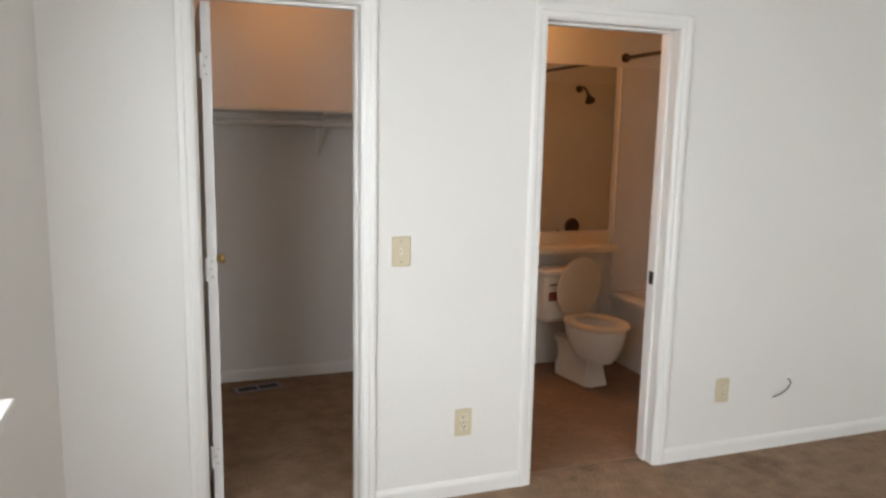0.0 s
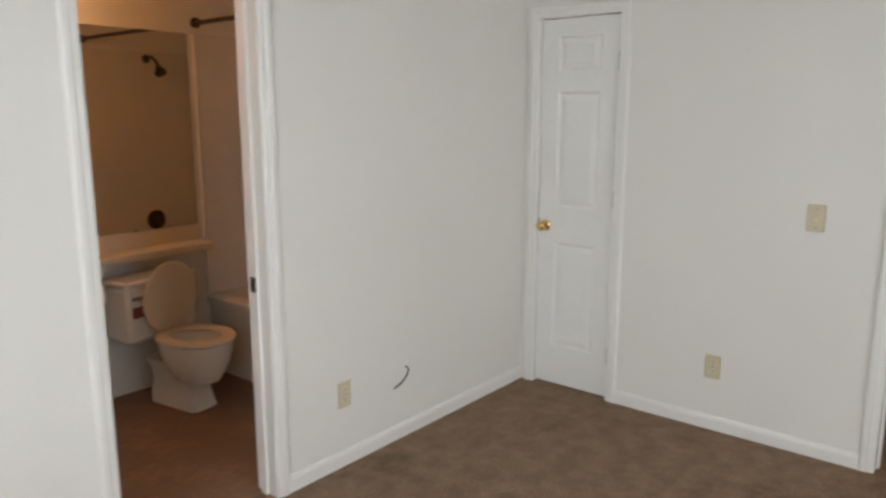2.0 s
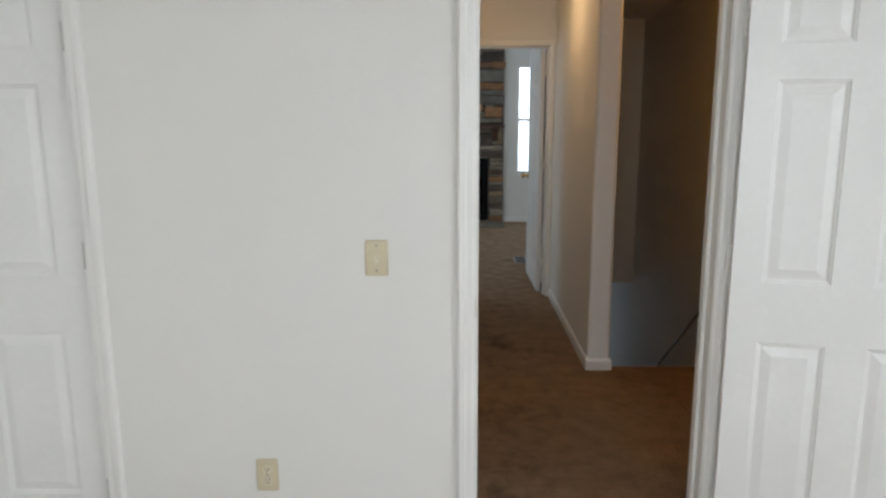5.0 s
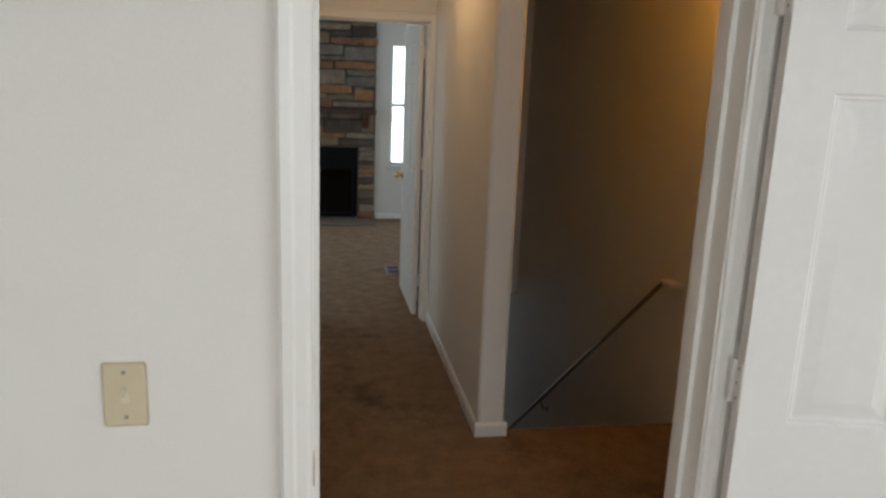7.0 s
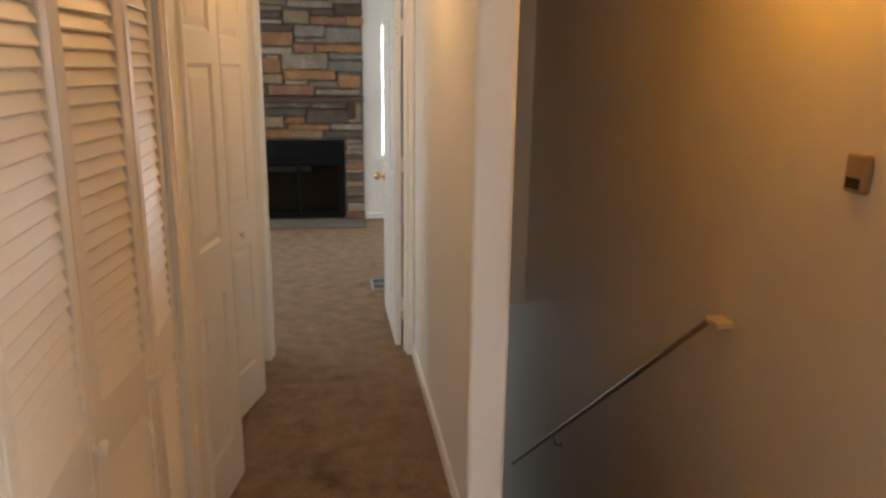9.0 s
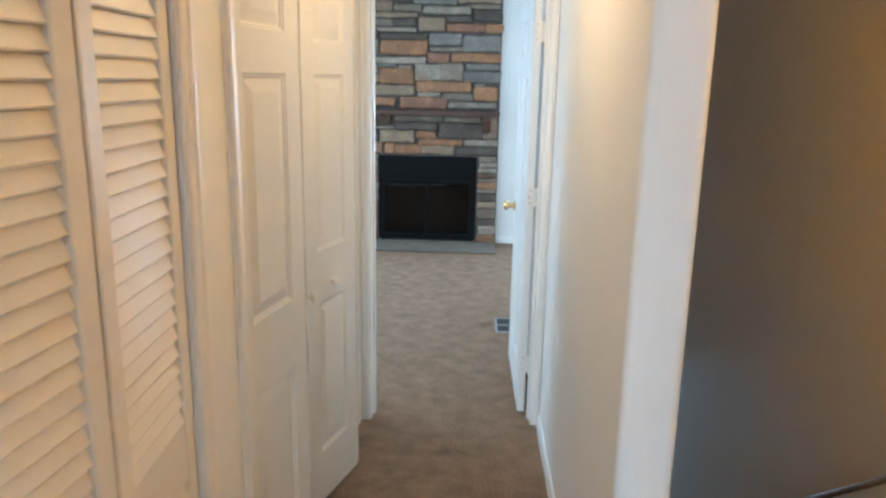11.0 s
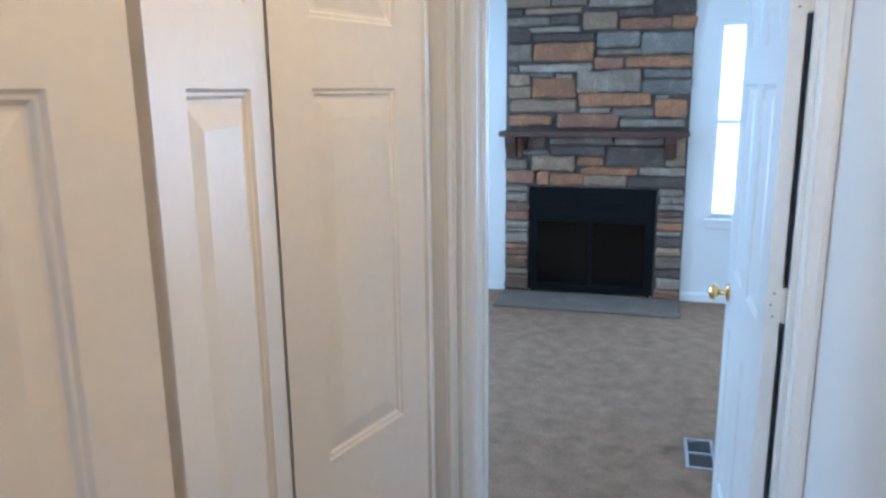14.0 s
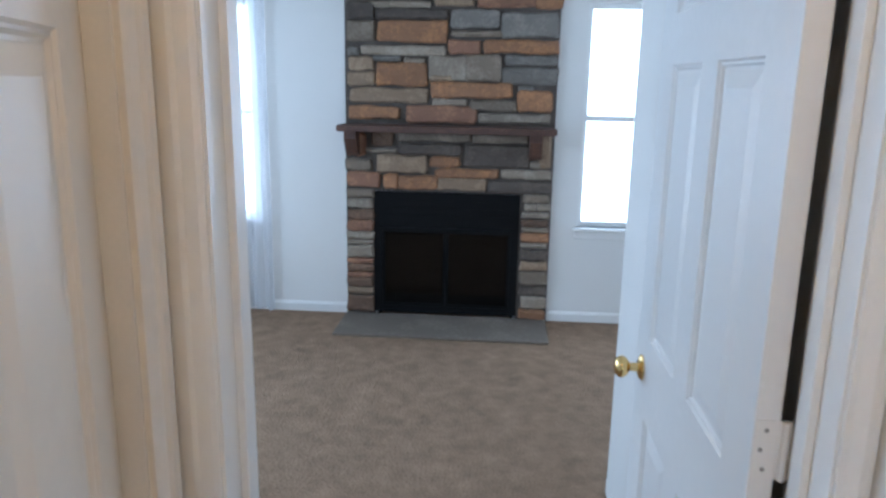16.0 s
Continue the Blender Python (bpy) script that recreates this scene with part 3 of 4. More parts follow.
plate("wall_outlet", PL, "outlet", "y", AY, -1, 1.522, 0.325)
plate("wall_outlet", PL, "outlet", "y", AY, -1, 2.856, 0.33)
plate("wall_outlet", PL, "outlet", "x", BX, -1, 1.695, 0.32)

# loose cable from the wall
cab = thing("loose_cable", "short grey loose cable poking out of the bedroom wall", "cable", (3.255, AY, 0.345))
part("cord", tube(bmesh.new(), [(0.0, 0.002, 0.004), (0.0, -0.014, 0.002), (-0.006, -0.028, -0.006), (-0.022, -0.034, -0.024), (-0.050, -0.036, -0.045), (-0.085, -0.038, -0.058), (-0.118, -0.04, -0.064)], 0.0042), WIRE, cab, smooth=True)
part("wire_end", tube(bmesh.new(), [(-0.117, -0.04, -0.064), (-0.130, -0.041, -0.066)], 0.0022), BRASS, cab)
part("patch", boxes((-0.004, 0.018, -0.003, 0, -0.02, 0.03), bevel=0.001), TRIM, cab)
st = thing("strike_plate", "small dark bronze strike plate on the door jamb", "strike plate", (2.467, AY + 0.076, 0.885))
part("plate", boxes((-0.002, 0.0, -0.016, 0.016, -0.03, 0.03)), BRONZE, st)
part("latch_hole", boxes((-0.0025, -0.0018, -0.007, 0.007, -0.012, 0.012)), SLOT, st)
st = thing("strike_plate", "brass strike plate on the bedroom door jamb", "strike plate", (BX + 0.02, 0.973, 0.92))
part("plate", boxes((-0.014, 0.014, -0.002, 0.0, -0.03, 0.03)), BRASS, st)


# floor vents
def vent(at, turn, label, mat, w=0.29, h=0.13):
    v = thing("floor_vent", label, "floor vent", at, turn)
    part("frame", boxes((-w / 2, w / 2, -h / 2, -h / 2 + 0.014, 0, 0.008), (-w / 2, w / 2, h / 2 - 0.014, h / 2, 0, 0.008), (-w / 2, -w / 2 + 0.014, -h / 2 + 0.014, h / 2 - 0.014, 0, 0.008), (w / 2 - 0.014, w / 2, -h / 2 + 0.014, h / 2 - 0.014, 0, 0.008), (-0.006, 0.006, -h / 2 + 0.014, h / 2 - 0.014, 0, 0.008)), mat, v)
    part("backing", boxes((-w / 2 + 0.01, w / 2 - 0.01, -h / 2 + 0.01, h / 2 - 0.01, 0.0, 0.002)), SLOT, v)
    me = mesh_of("louvre", boxes((-0.0012, 0.0012, -h / 2 + 0.014, h / 2 - 0.014, 0.002, 0.006)), BRONZE)
    n = 16
    for i in range(n):
        x = -w / 2 + 0.02 + (w - 0.04) * i / (n - 1)
        if abs(x) > 0.009:
            piece("louvre", me, v, pose(x, 0, 0))


vent((9.345, 0.342, 0.0), 0, "brown metal floor register in the living room carpet", REGISTER)
vent((0.815, 4.385, 0.0), 10, "painted metal floor register inside the closet", REGISTER, 0.27, 0.1)

# hall
lamp = thing("ceiling_light", "lit opal glass dome ceiling light in the hall", "ceiling light", (6.82, 0.60, CEIL))
part("base", lathe(bmesh.new(), [(0.13, 0), (0.13, -0.02), (0.12, -0.028)], segs=28), BRASS, lamp, smooth=True)
part("shade", lathe(bmesh.new(), [(0.118, -0.026), (0.112, -0.06), (0.095, -0.095), (0.065, -0.122), (0.03, -0.132)], segs=28), LIT, lamp, "glowing opal glass dome", smooth=True).visible_shadow = True
th = thing("thermostat", "small beige wall thermostat on the stairwell wall", "thermostat", (5.845, -0.90, 1.356))
part("case", boxes((-0.042, 0.042, 0, 0.03, -0.058, 0.058), bevel=0.006), TAUPE, th)
part("display", boxes((-0.03, 0.03, 0.03, 0.032, -0.045, -0.012)), SLOT, th)
rail = thing("handrail", "slim dark wooden handrail sloping down the stairwell wall", "handrail", (6.50, -0.83, 0.66))
part("bar", tube(bmesh.new(), [(0, 0, 0), (1.0, 0, -0.80), (3.0, 0, -2.40)], 0.0135, 12), RAIL, rail, smooth=True)
part("end_block", boxes((-0.075, 0.03, -0.07, 0.004, -0.014, 0.014), bevel=0.004), SHELF, rail, "cream painted end block at the wall")
for x in (1.93,):
    b = part("bracket", tube(bmesh.new(), [(x, -0.068, -0.8 * x - 0.09), (x, -0.03, -0.8 * x - 0.085), (x, 0, -0.8 * x - 0.018)], 0.007), STEEL, rail, "steel rail bracket", smooth=True)
    part("rose", lathe(bmesh.new(), [(0.025, 0), (0.022, 0.006)], Matrix.Translation((x, -0.07, -0.8 * x - 0.09)) @ pose(0, 0, 0, -90), 14), STEEL, b)

# walk-in closet
sh = thing("closet_shelf", "painted closet shelf with hanging rod on the back wall", "shelf", (0.85, 4.55, 1.63))
part("board", boxes((-0.83, 0.80, -0.30, 0, 0, 0.018), bevel=0.002), SHELF, sh)
part("cleat", boxes((-0.83, 0.80, -0.018, 0, -0.08, -0.001)), SHELF, sh)
part("rod", tube(bmesh.new(), [(-0.83, -0.25, -0.06), (0.80, -0.25, -0.06)], 0.015, 12), SHELF, sh, smooth=True)
for x in (0.36,):
    b = part("bracket", boxes((x - 0.012, x + 0.012, -0.28, -0.01, -0.014, -0.001), (x - 0.012, x + 0.012, -0.014, -0.001, -0.25, -0.014)), SHELF, sh)
    part("brace", tube(bmesh.new(), [(x, -0.26, -0.014), (x, -0.02, -0.24)], 0.012), SHELF, b)


def small_fixture(at, label):
    f = thing("light_fixture", label, "light fixture", at)
    part("base", lathe(bmesh.new(), [(0.06, 0), (0.06, -0.02), (0.045, -0.03), (0.03, -0.04)], segs=18), CERAMIC, f, smooth=True)


small_fixture((1.0, 4.10, CEIL), "plain porcelain lamp holder on the closet ceiling")
small_fixture((6.02, -0.62, CEIL), "plain porcelain lamp holder over the landing")
small_fixture((2.15, 4.16, CEIL), "plain porcelain lamp holder on the bathroom ceiling")

# bathroom
mir = thing("wall_mirror", "large frameless mirror above the bathroom counter", "mirror", (2.45, 4.35, 0.90))
part("glass", boxes((-0.69, 0.692, -0.006, -0.001, 0.004, 1.08)), MIRROR, mir)
for x in (-0.4, 0.3):
    part("clip", boxes((x, x + 0.02, -0.009, -0.006, 0.002, 0.014)), STEEL, mir)
ct = thing("counter", "cream laminate banjo counter running over the toilet tank", "counter", (2.45, 4.35, 0.775))
part("top", boxes((-0.69, 0.69, -0.165, 0, 0, 0.042), bevel=0.008), LAMINATE, ct)
part("backsplash", boxes((-0.69, 0.692, -0.02, -0.001, 0.042, 0.122), bevel=0.003), LAMINATE, ct)


def ellipse(cx, cy, z, a, b, n=28, back=None):
    pts = []
    for i in range(n):
        t = i * math.tau / n
        x, y = a * math.cos(t), b * math.sin(t)
        if back and y > back:
            y = back
        pts.append((cx + x, cy + y, z))
    return pts


wc = thing("toilet", "white ceramic toilet with the lid raised", "toilet", (2.74, 4.29, 0.004), 8)
wc.scale = (0.94, 0.94, 0.98)
part("bowl", loft(bmesh.new(), [ellipse(0, -0.44, z, a, b) for z, a, b in ((0.17, 0.105, 0.15), (0.22, 0.14, 0.18), (0.28, 0.165, 0.205), (0.34, 0.18, 0.22), (0.385, 0.185, 0.225), (0.385, 0.14, 0.175), (0.33, 0.12, 0.15), (0.25, 0.07, 0.09))]), CERAMIC, wc, smooth=True)
bm = bmesh.new()
loft(bm, [[(-w, f, z), (w, f, z), (w * 1.05, -0.13, z), (-w * 1.05, -0.13, z)] for w, f, z in ((0.088, -0.50, 0.0), (0.078, -0.48, 0.06), (0.068, -0.47, 0.13), (0.078, -0.49, 0.20), (0.11, -0.50, 0.26))])
bmesh.ops.bevel(bm, geom=[e for e in bm.edges if abs(e.verts[0].co.z - e.verts[1].co.z) > 0.02], offset=0.018, segments=3, affect="EDGES")
part("pedestal", bm, CERAMIC, wc, smooth=True)
part("tank", boxes((-0.23, 0.23, -0.185, 0.03, 0.36, 0.665), bevel=0.02), CERAMIC, wc, smooth=True)
part("tank_lid", boxes((-0.24, 0.24, -0.195, 0.035, 0.667, 0.70), bevel=0.01), CERAMIC, wc, smooth=True)
bm = bmesh.new()
prof = [(0.19, 0.235, 0.392), (0.197, 0.242, 0.40), (0.19, 0.235, 0.412), (0.125, 0.165, 0.412), (0.115, 0.155, 0.40), (0.125, 0.165, 0.392)]
rs = [ellipse(0, -0.445, z, a, b) for a, b, z in prof]
loft(bm, rs + rs[:1], cap=False)
bmesh.ops.remove_doubles(bm, verts=bm.verts, dist=1e-5)
part("seat", bm, LAMINATE, wc, "cream toilet seat ring", smooth=True)
bm = loft(bmesh.new(), [ellipse(0, 0.19, z, a, b) for z, a, b in ((0, 0.165, 0.185), (0.006, 0.178, 0.2), (0.016, 0.178, 0.2), (0.022, 0.165, 0.185))])
bm.transform(pose(0, -0.215, 0.405, 97))
part("lid", bm, LAMINATE, wc, "raised cream toilet lid", smooth=True)
for x in (-0.07, 0.07):
    part("seat_hinge", boxes((x - 0.02, x + 0.02, -0.225, -0.195, 0.388, 0.412), bevel=0.006), LAMINATE, wc)
part("flush_lever", boxes((-0.20, -0.13, -0.2, -0.186, 0.60, 0.615), bevel=0.004), STEEL, wc, "chrome flush lever")
part("caution_label", boxes((-0.2, -0.12, -0.187, -0.1855, 0.5, 0.56)), material("red_label", (0.30, 0.08, 0.05), 0.6), wc, "faded red label")

tub = thing("bathtub", "white bathtub with a plain apron", "bathtub", (3.17, 2.94, 0.004))
TW, TL = 1.02, 1.405
bm = bmesh.new()


def rect(x0, x1, y0, y1, z, r=0.1, n=5):
    pts = []
    for cx, cy, a0 in ((x1 - r, y0 + r, -90), (x1 - r, y1 - r, 0), (x0 + r, y1 - r, 90), (x0 + r, y0 + r, 180)):
        for i in range(n):
            a = radians(a0 + 90 * i / (n - 1))
            pts.append((cx + r * math.cos(a), cy + r * math.sin(a), z))
    return pts


loft(bm, [rect(0.02, TW, 0, TL, 0, 0.01), rect(0.02, TW, 0, TL, 0.40, 0.01), rect(0, TW, 0, TL, 0.43, 0.01), rect(0, TW, 0, TL, 0.46, 0.015), rect(0.02, TW - 0.01, 0.01, TL - 0.01, 0.475, 0.02), rect(0.09, TW - 0.07, 0.07, TL - 0.07, 0.47, 0.1), rect(0.13, TW - 0.1, 0.12, TL - 0.12, 0.2, 0.12), rect(0.18, TW - 0.15, 0.2, TL - 0.2, 0.12, 0.12)])
part("basin", bm, TUB, tub, smooth=True)
su = thing("tub_surround", "smooth cream wall surround above the bathtub", "wall panel", (3.17, 2.94, 0.48))
part("back_panel", boxes((1.012, 1.026, 0, 1.405, 0, 1.5)), TUB, su)
part("end_panel", boxes((0.02, 1.012, 1.393, 1.408, 0, 1.5)), TUB, su)
part("end_panel", boxes((0.02, 1.012, -0.004, 0.010, 0, 1.5)), TUB, su)
part("edge_trim", boxes((0.0, 0.02, 1.388, 1.408, 0, 1.5), bevel=0.004), TUB, su)
sr = thing("shower_rod", "dark bronze shower curtain rod across the tub", "curtain rod", (3.20, 2.936, 2.04))
part("rod", tube(bmesh.new(), [(0, 0, 0), (0, 1.413, 0)], 0.013, 12), BRONZE, sr, smooth=True)
for y in (0.002, 1.396):
    part("flange", lathe(bmesh.new(), [(0.03, 0), (0.028, 0.015)], Matrix.Translation((0, y, 0)) @ pose(0, 0, 0, -90), 16), BRONZE, sr)
hd = thing("wall_shower", "dark bronze shower head on a bent arm", "shower head", (3.66, 2.95, 1.93))
part("arm", tube(bmesh.new(), [(0, 0, 0), (0, 0.08, 0.01), (0, 0.13, -0.02), (0, 0.16, -0.06)], 0.011, 10), BRONZE, hd, smooth=True)
part("rose", lathe(bmesh.new(), [(0.032, 0), (0.028, 0.008), (0.012, 0.012)], pose(0, 0, 0, -90), 18), BRONZE, hd, smooth=True)
part("head", lathe(bmesh.new(), [(0.015, 0.02), (0.02, 0), (0.042, -0.04), (0.042, -0.05)], pose(0, 0.165, -0.07, 35), 18), BRONZE, hd, smooth=True)
tv = thing("tub_valve", "round dark bronze tub valve with handle", "faucet", (3.65, 2.95, 0.74))
part("escutcheon", lathe(bmesh.new(), [(0.075, 0), (0.07, 0.01), (0.03, 0.014)], pose(0, 0, 0, -90), 24), BRONZE, tv, smooth=True)
part("handle", lathe(bmesh.new(), [(0.02, 0.01), (0.024, 0.05), (0.02, 0.06)], pose(0, 0, 0, -90), 14), BRONZE, tv, smooth=True)
tpr = thing("toilet_paper_roll", "white toilet paper roll on a wall holder by the vanity", "toilet paper", (2.40, 4.14, 0.64))
part("roll", lathe(bmesh.new(), [(0.02, -0.05), (0.055, -0.05), (0.055, 0.05), (0.02, 0.05)], pose(0, 0, 0, 0, 90, 0), 20), PAPER, tpr, smooth=True)
part("holder", tube(bmesh.new(), [(-0.07, 0.21, 0), (-0.07, 0, 0), (0.06, 0, 0)], 0.008), STEEL, tpr, smooth=True)

# living room: fireplace of mixed fieldstone
fp = thing("fireplace", "floor-to-ceiling fireplace of mixed tan, grey and rust fieldstone", "fireplace", (11.92, 1.045, 0))
OY = 1.045


def inlay(*rows):
    bm = bmesh.new()
    for x0, x1, y0, y1, z0, z1 in rows:
        box(bm, x0, x1, y0 - OY, y1 - OY, z0, z1)
    return bm


part("mortar", inlay((-0.03, 0, 0.35, 0.56, 0, 0.885), (-0.03, 0, 1.55, 1.742, 0, 0.885), (-0.03, 0, 0.35, 1.742, 0.885, CEIL)), MORTAR, fp, "dark recessed mortar")
fb = part("firebox", inlay((0.121, 0.5, 0.58, 1.53, 0.0, 0.02), (0.121, 0.5, 0.58, 1.53, 0.87, 0.89), (0.5, 0.52, 0.58, 1.53, 0, 0.89), (0.121, 0.5, 0.56, 0.58, 0, 0.89), (0.121, 0.5, 1.53, 1.55, 0, 0.89), (0.0, 0.121, 0.58, 0.60, 0, 0.87), (0.0, 0.121, 1.51, 1.53, 0, 0.87)), SOOT, fp, "sooty black firebox")
part("insert_frame", inlay((-0.035, 0.01, 0.56, 0.615, 0.03, 0.88), (-0.035, 0.01, 1.495, 1.55, 0.03, 0.88), (-0.035, 0.01, 0.615, 1.495, 0.64, 0.88), (-0.035, 0.01, 0.615, 1.495, 0.03, 0.075)), BLACK, fp, "black steel insert surround")
part("hood_lip", inlay((-0.055, -0.035, 0.60, 1.51, 0.615, 0.64)), BLACK, fp, "narrow metal lip")
for i in range(3):
    part("louvre", inlay((-0.040, -0.035, 0.66, 1.45, 0.70 + i * 0.05, 0.725 + i * 0.05)), BLACK, fp)
for a, b in ((0.617, 1.053), (1.057, 1.493)):
    g = part("glass_door", inlay((-0.018, -0.012, a + 0.016, b - 0.016, 0.093, 0.597)), SMOKED, fp, "smoked glass fireplace door")
    part("door_frame", inlay((-0.025, -0.005, a, a + 0.016, 0.077, 0.613), (-0.025, -0.005, b - 0.016, b, 0.077, 0.613), (-0.025, -0.005, a + 0.016, b - 0.016, 0.077, 0.093), (-0.025, -0.005, a + 0.016, b - 0.016, 0.597, 0.613)), BLACK, g)

mt = thing("mantel_shelf", "rough brown wooden mantel shelf on two brackets", "mantel", (11.87, 1.05, 1.292))
bm = boxes((-0.20, 0.0, -0.70, 0.71, 0, 0.042))
bmesh.ops.subdivide_edges(bm, edges=[e for e in bm.edges if abs(e.verts[0].co.y - e.verts[1].co.y) > 1], cuts=16)
for v in bm.verts:
    v.co += Vector((0.006, 0, 0.003)) * noise.noise(v.co * 6)
bmesh.ops.bevel(bm, geom=[e for e in bm.edges if e.calc_face_angle(0) > 1], offset=0.006, segments=2, affect="EDGES")
part("board", bm, MANTEL, mt)
for y in (-0.575, 0.635):
    bm = loft(bmesh.new(), [[(0.0, y + s, -0.165), (0.0, y + s, -0.002), (-0.13, y + s, -0.002), (-0.13, y + s, -0.05), (-0.075, y + s, -0.145), (-0.05, y + s, -0.165)] for s in (-0.04, 0.04)])
    part("bracket", bm, MANTEL, mt, "shaped wooden mantel bracket")

hs = thing("hearth_slab", "flat grey slate hearth slab set in the carpet", "hearth", (11.67, 1.055, 0))
part("slab", boxes((-0.25, 0.215, -0.70, 0.695, 0, 0.018), bevel=0.006), CONCRETE, hs)

# sheer curtain by the living room window
cu = thing("sheer_curtain", "white sheer curtain hanging beside the living room window", "curtain", (11.855, 2.76, 0.0), 90)
bm = bmesh.new()
cols = []
for i in range(91):
    x = -0.50 + 0.95 * i / 90
    y = 0.022 * math.sin(i * 0.72) + 0.010 * math.sin(i * 0.31 + 1)
    cols.append([(x, y * (0.7 + 0.3 * (2.2 - z)), z) for z in (0.02, 0.5, 1.0, 1.5, 2.0, 2.2)])
loft(bm, cols, cap=False, closed=False)
part("fabric", bm, SHEER, cu, smooth=True)
part("rod", tube(bmesh.new(), [(-0.54, 0, 2.205), (0.48, 0, 2.205)], 0.009, 10), STEEL, cu, smooth=True)
for x in (-0.52, 0.46):
    part("rod_bracket", boxes((x - 0.01, x + 0.01, -0.064, 0.0, 2.195, 2.215)), STEEL, cu)

# the stones of the chimney breast, one by one
rnd = random.Random(4)


def stone(tone, y0, y1, z0, z1):
    """One split-faced stone with a wavering outline, proud of the mortar."""
    y0, y1 = max(y0 - 0.003, 0.335), min(y1 + 0.003, 1.752)
    z0, z1 = z0 - 0.002, min(z1 + 0.002, CEIL)
    w, h = y1 - y0, z1 - z0
    e = min(0.013, 0.16 * h)
    c = min(0.022, 0.26 * h, 0.2 * w)
    n = 5 if w > 0.3 else 3
    k = [rnd.uniform(0.25, 1.0) * c for _ in range(8)]
    pts = [(y0, z0 + k[0]), (y0 + k[1], z0)] + [(y0 + w * i / n, z0) for i in range(1, n)] + [(y1 - k[2], z0), (y1, z0 + k[3]), (y1, z1 - k[4]), (y1 - k[5], z1)]
    pts += [(y1 - w * i / n, z1) for i in range(1, n)] + [(y0 + k[6], z1), (y0, z1 - k[7])]
    pts = [(y + rnd.uniform(-e, e) * 0.5, z + rnd.uniform(-e, e) * 0.5) for y, z in pts]
    cy, cz = (y0 + y1) / 2, (z0 + z1) / 2
    out = rnd.uniform(0.048, 0.068)
    rings = []
    for inset, x in ((0.0, -0.026), (0.0, -out + 0.014), (0.010, -out)):
        rings.append([(x + (rnd.uniform(-0.004, 0.004) if inset else 0), cy + (y - cy) * (1 - 2 * inset / w) - OY, cz + (z - cz) * (1 - 2 * inset / h)) for y, z in pts])
    bm = loft(bmesh.new(), rings, cap=False)
    tops = [v for v in bm.verts][-len(pts):]
    mid = bm.verts.new((-out - rnd.uniform(-0.002, 0.007), cy - OY, cz))
    for a, b in zip(tops, tops[1:] + tops[:1]):
        bm.faces.new((a, b, mid))
    part("stone", bm, STONE[tone], fp)


stone("o", 0.36, 0.54, 0.020, 0.084)
stone("b", 1.55, 1.74, 0.034, 0.138)
stone("l", 0.36, 0.53, 0.096, 0.177)
stone("t", 1.56, 1.74, 0.150, 0.200)
stone("d", 0.36, 0.54, 0.189, 0.254)
stone("b", 1.56, 1.74, 0.208, 0.265)
stone("g", 0.36, 0.54, 0.266, 0.354)
stone("r", 1.56, 1.74, 0.273, 0.310)
stone("b", 1.56, 1.74, 0.318, 0.363)
stone("t", 0.36, 0.54, 0.366, 0.429)
stone("r", 1.56, 1.74, 0.371, 0.411)
stone("l", 1.55, 1.74, 0.419, 0.500)
stone("d", 0.36, 0.54, 0.437, 0.512)
stone("l", 1.56, 1.74, 0.511, 0.535)
stone("l", 0.37, 0.54, 0.524, 0.555)
stone("l", 1.55, 1.74, 0.547, 0.599)
stone("o", 0.36, 0.54, 0.567, 0.625)
stone("r", 1.56, 1.74, 0.603, 0.678)
stone("g", 0.36, 0.54, 0.633, 0.664)
stone("b", 0.37, 0.54, 0.672, 0.714)
stone("b", 1.55, 1.73, 0.686, 0.756)
stone("l", 0.36, 0.54, 0.726, 0.768)
stone("l", 1.56, 1.73, 0.764, 0.826)
stone("l", 0.45, 0.53, 0.779, 0.824)
stone("l", 0.36, 0.44, 0.781, 0.827)
stone("g", 0.37, 0.54, 0.833, 0.886)
stone("g", 1.55, 1.74, 0.838, 0.892)
stone("d", 0.36, 0.77, 0.895, 0.978)
stone("o", 1.12, 1.38, 0.903, 0.994)
stone("t", 0.79, 1.12, 0.903, 0.991)
stone("o", 1.39, 1.48, 0.906, 1.005)
stone("r", 1.51, 1.73, 0.908, 1.008)
stone("o", 0.71, 1.13, 0.988, 1.048)
stone("l", 0.36, 0.69, 0.990, 1.050)
stone("t", 1.19, 1.53, 1.014, 1.131)
stone("g", 1.57, 1.74, 1.022, 1.098)
stone("o", 0.97, 1.17, 1.056, 1.127)
stone("d", 0.51, 0.94, 1.064, 1.213)
stone("l", 0.38, 0.50, 1.064, 1.105)
stone("t", 0.37, 0.44, 1.068, 1.282)
stone("r", 1.61, 1.73, 1.121, 1.271)
stone("d", 0.96, 1.38, 1.136, 1.210)
stone("l", 1.39, 1.60, 1.147, 1.173)
stone("b", 1.42, 1.56, 1.196, 1.289)
stone("g", 0.52, 0.89, 1.224, 1.283)
stone("g", 0.90, 1.38, 1.230, 1.282)
stone("r", 0.87, 1.33, 1.349, 1.458)
stone("l", 0.39, 0.85, 1.358, 1.416)
stone("o", 1.38, 1.72, 1.369, 1.450)
stone("g", 0.61, 0.91, 1.432, 1.500)
stone("o", 0.38, 0.60, 1.433, 1.569)
stone("l", 0.93, 1.16, 1.463, 1.503)
stone("t", 1.19, 1.71, 1.477, 1.568)
stone("o", 0.64, 1.17, 1.516, 1.612)
stone("u", 0.50, 0.60, 1.561, 1.593)
stone("t", 1.54, 1.72, 1.580, 1.670)
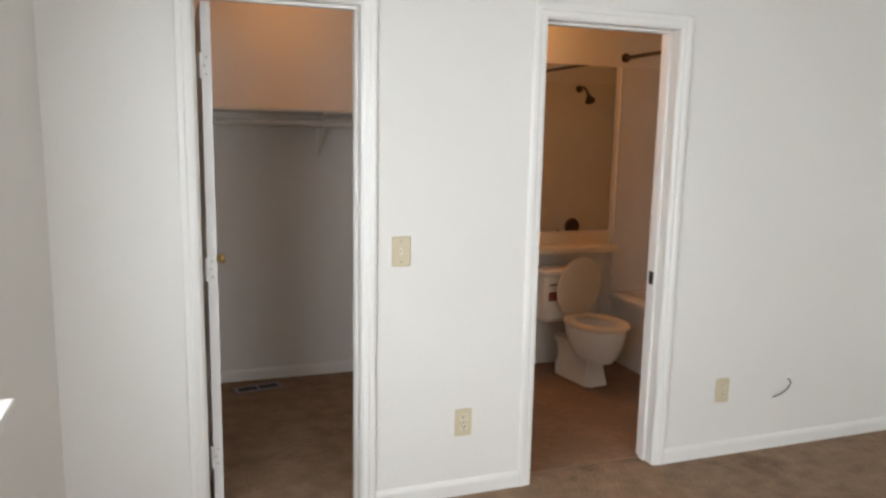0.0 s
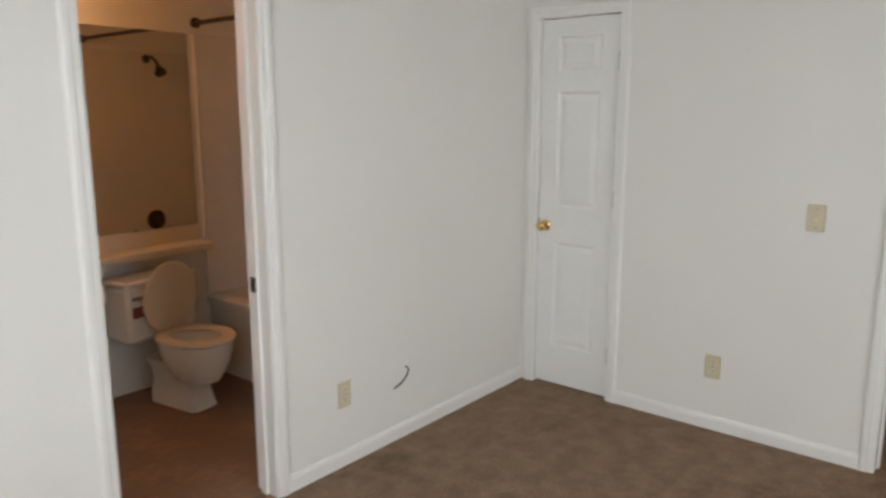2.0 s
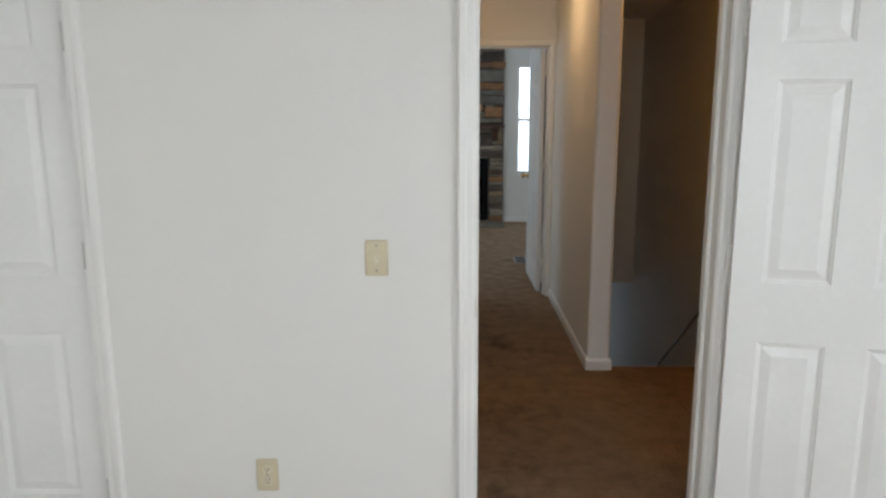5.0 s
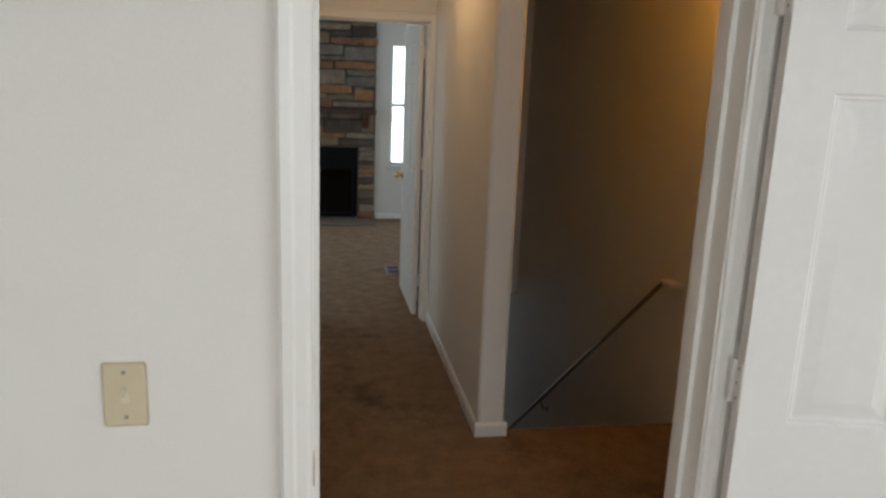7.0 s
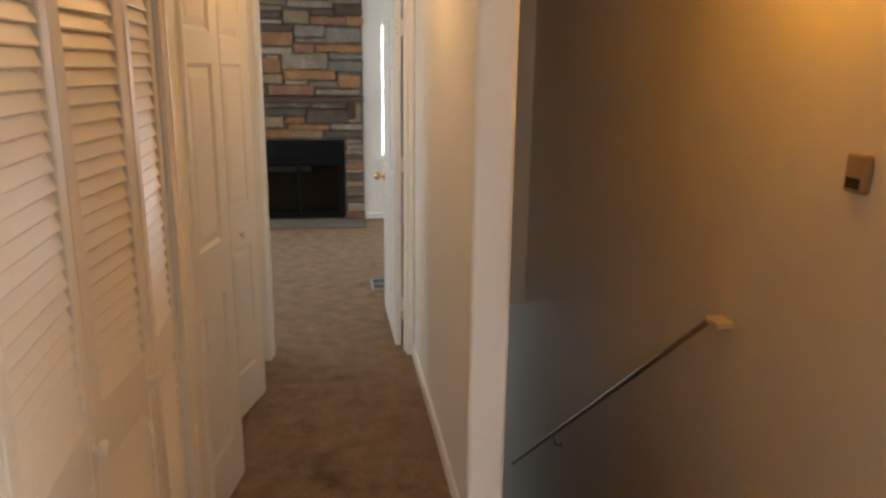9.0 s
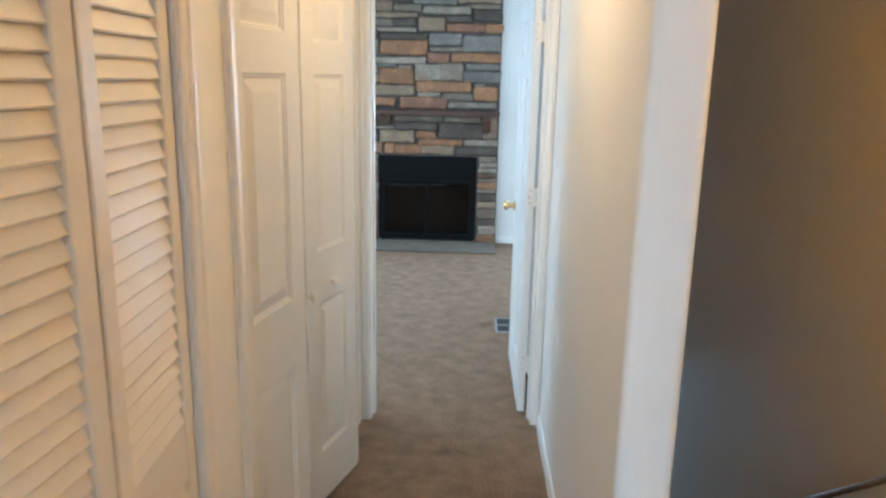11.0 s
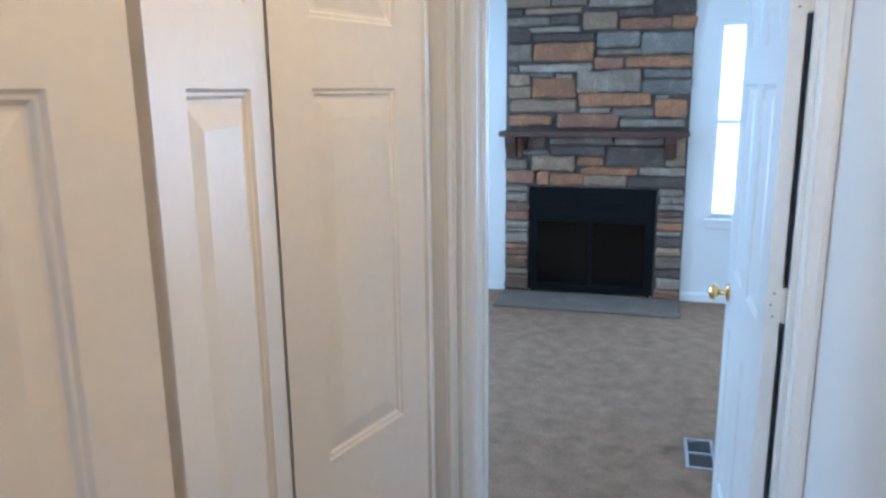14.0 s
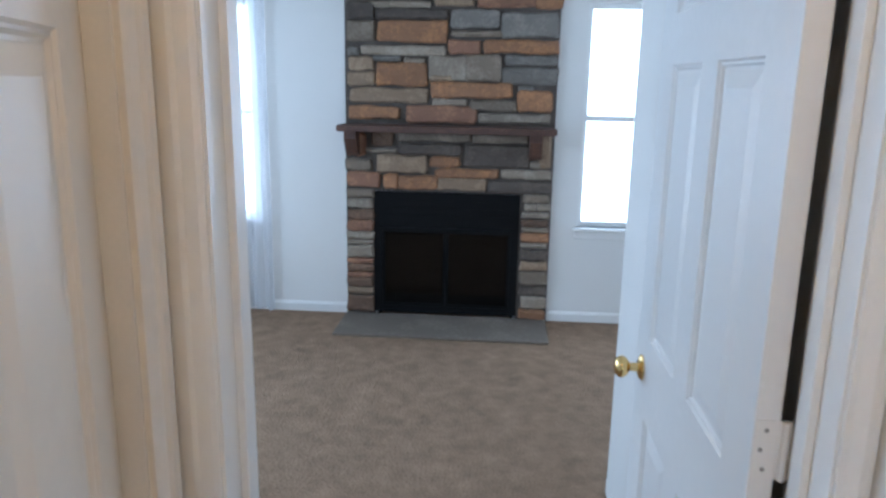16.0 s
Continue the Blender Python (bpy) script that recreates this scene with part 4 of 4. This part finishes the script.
stone("o", 1.20, 1.53, 1.584, 1.734)
stone("u", 0.35, 0.71, 1.604, 1.710)
stone("t", 1.03, 1.18, 1.620, 1.656)
stone("g", 0.72, 0.94, 1.624, 1.783)
stone("l", 0.94, 1.19, 1.624, 1.780)
stone("t", 1.55, 1.71, 1.680, 1.766)
stone("g", 1.22, 1.35, 1.717, 1.763)
stone("u", 0.36, 0.69, 1.728, 1.783)
stone("u", 1.37, 1.55, 1.743, 1.775)
stone("u", 1.64, 1.72, 1.773, 1.829)
stone("l", 1.08, 1.63, 1.780, 1.837)
stone("r", 0.85, 1.06, 1.792, 1.879)
stone("o", 0.35, 0.83, 1.800, 1.880)
stone("o", 1.07, 1.52, 1.862, 1.994)
stone("g", 1.54, 1.72, 1.869, 1.991)
stone("u", 0.36, 0.72, 1.898, 2.048)
stone("g", 0.72, 1.04, 1.901, 1.936)
stone("u", 0.74, 1.05, 1.956, 2.063)
stone("d", 1.07, 1.53, 2.004, 2.063)
stone("d", 1.54, 1.72, 2.005, 2.109)
stone("o", 0.34, 0.51, 2.075, 2.163)
stone("l", 1.44, 1.58, 2.076, 2.111)
stone("l", 1.18, 1.44, 2.078, 2.113)
stone("r", 0.51, 0.88, 2.083, 2.155)
stone("t", 0.90, 1.15, 2.091, 2.212)
stone("d", 1.19, 1.39, 2.125, 2.195)
stone("g", 1.40, 1.74, 2.129, 2.187)
stone("d", 0.64, 0.89, 2.169, 2.232)
stone("d", 0.35, 0.62, 2.177, 2.285)
stone("d", 1.61, 1.74, 2.202, 2.250)
stone("t", 1.17, 1.59, 2.209, 2.253)
stone("l", 0.65, 1.11, 2.247, 2.315)
stone("t", 1.41, 1.74, 2.265, 2.357)
stone("g", 1.13, 1.39, 2.268, 2.328)
stone("g", 0.37, 0.65, 2.294, 2.336)
stone("u", 0.79, 1.20, 2.334, 2.430)
stone("d", 1.22, 1.38, 2.342, 2.389)
stone("t", 0.37, 0.77, 2.349, 2.430)
stone("g", 1.40, 1.74, 2.370, 2.430)
stone("t", 1.23, 1.39, 2.397, 2.430)
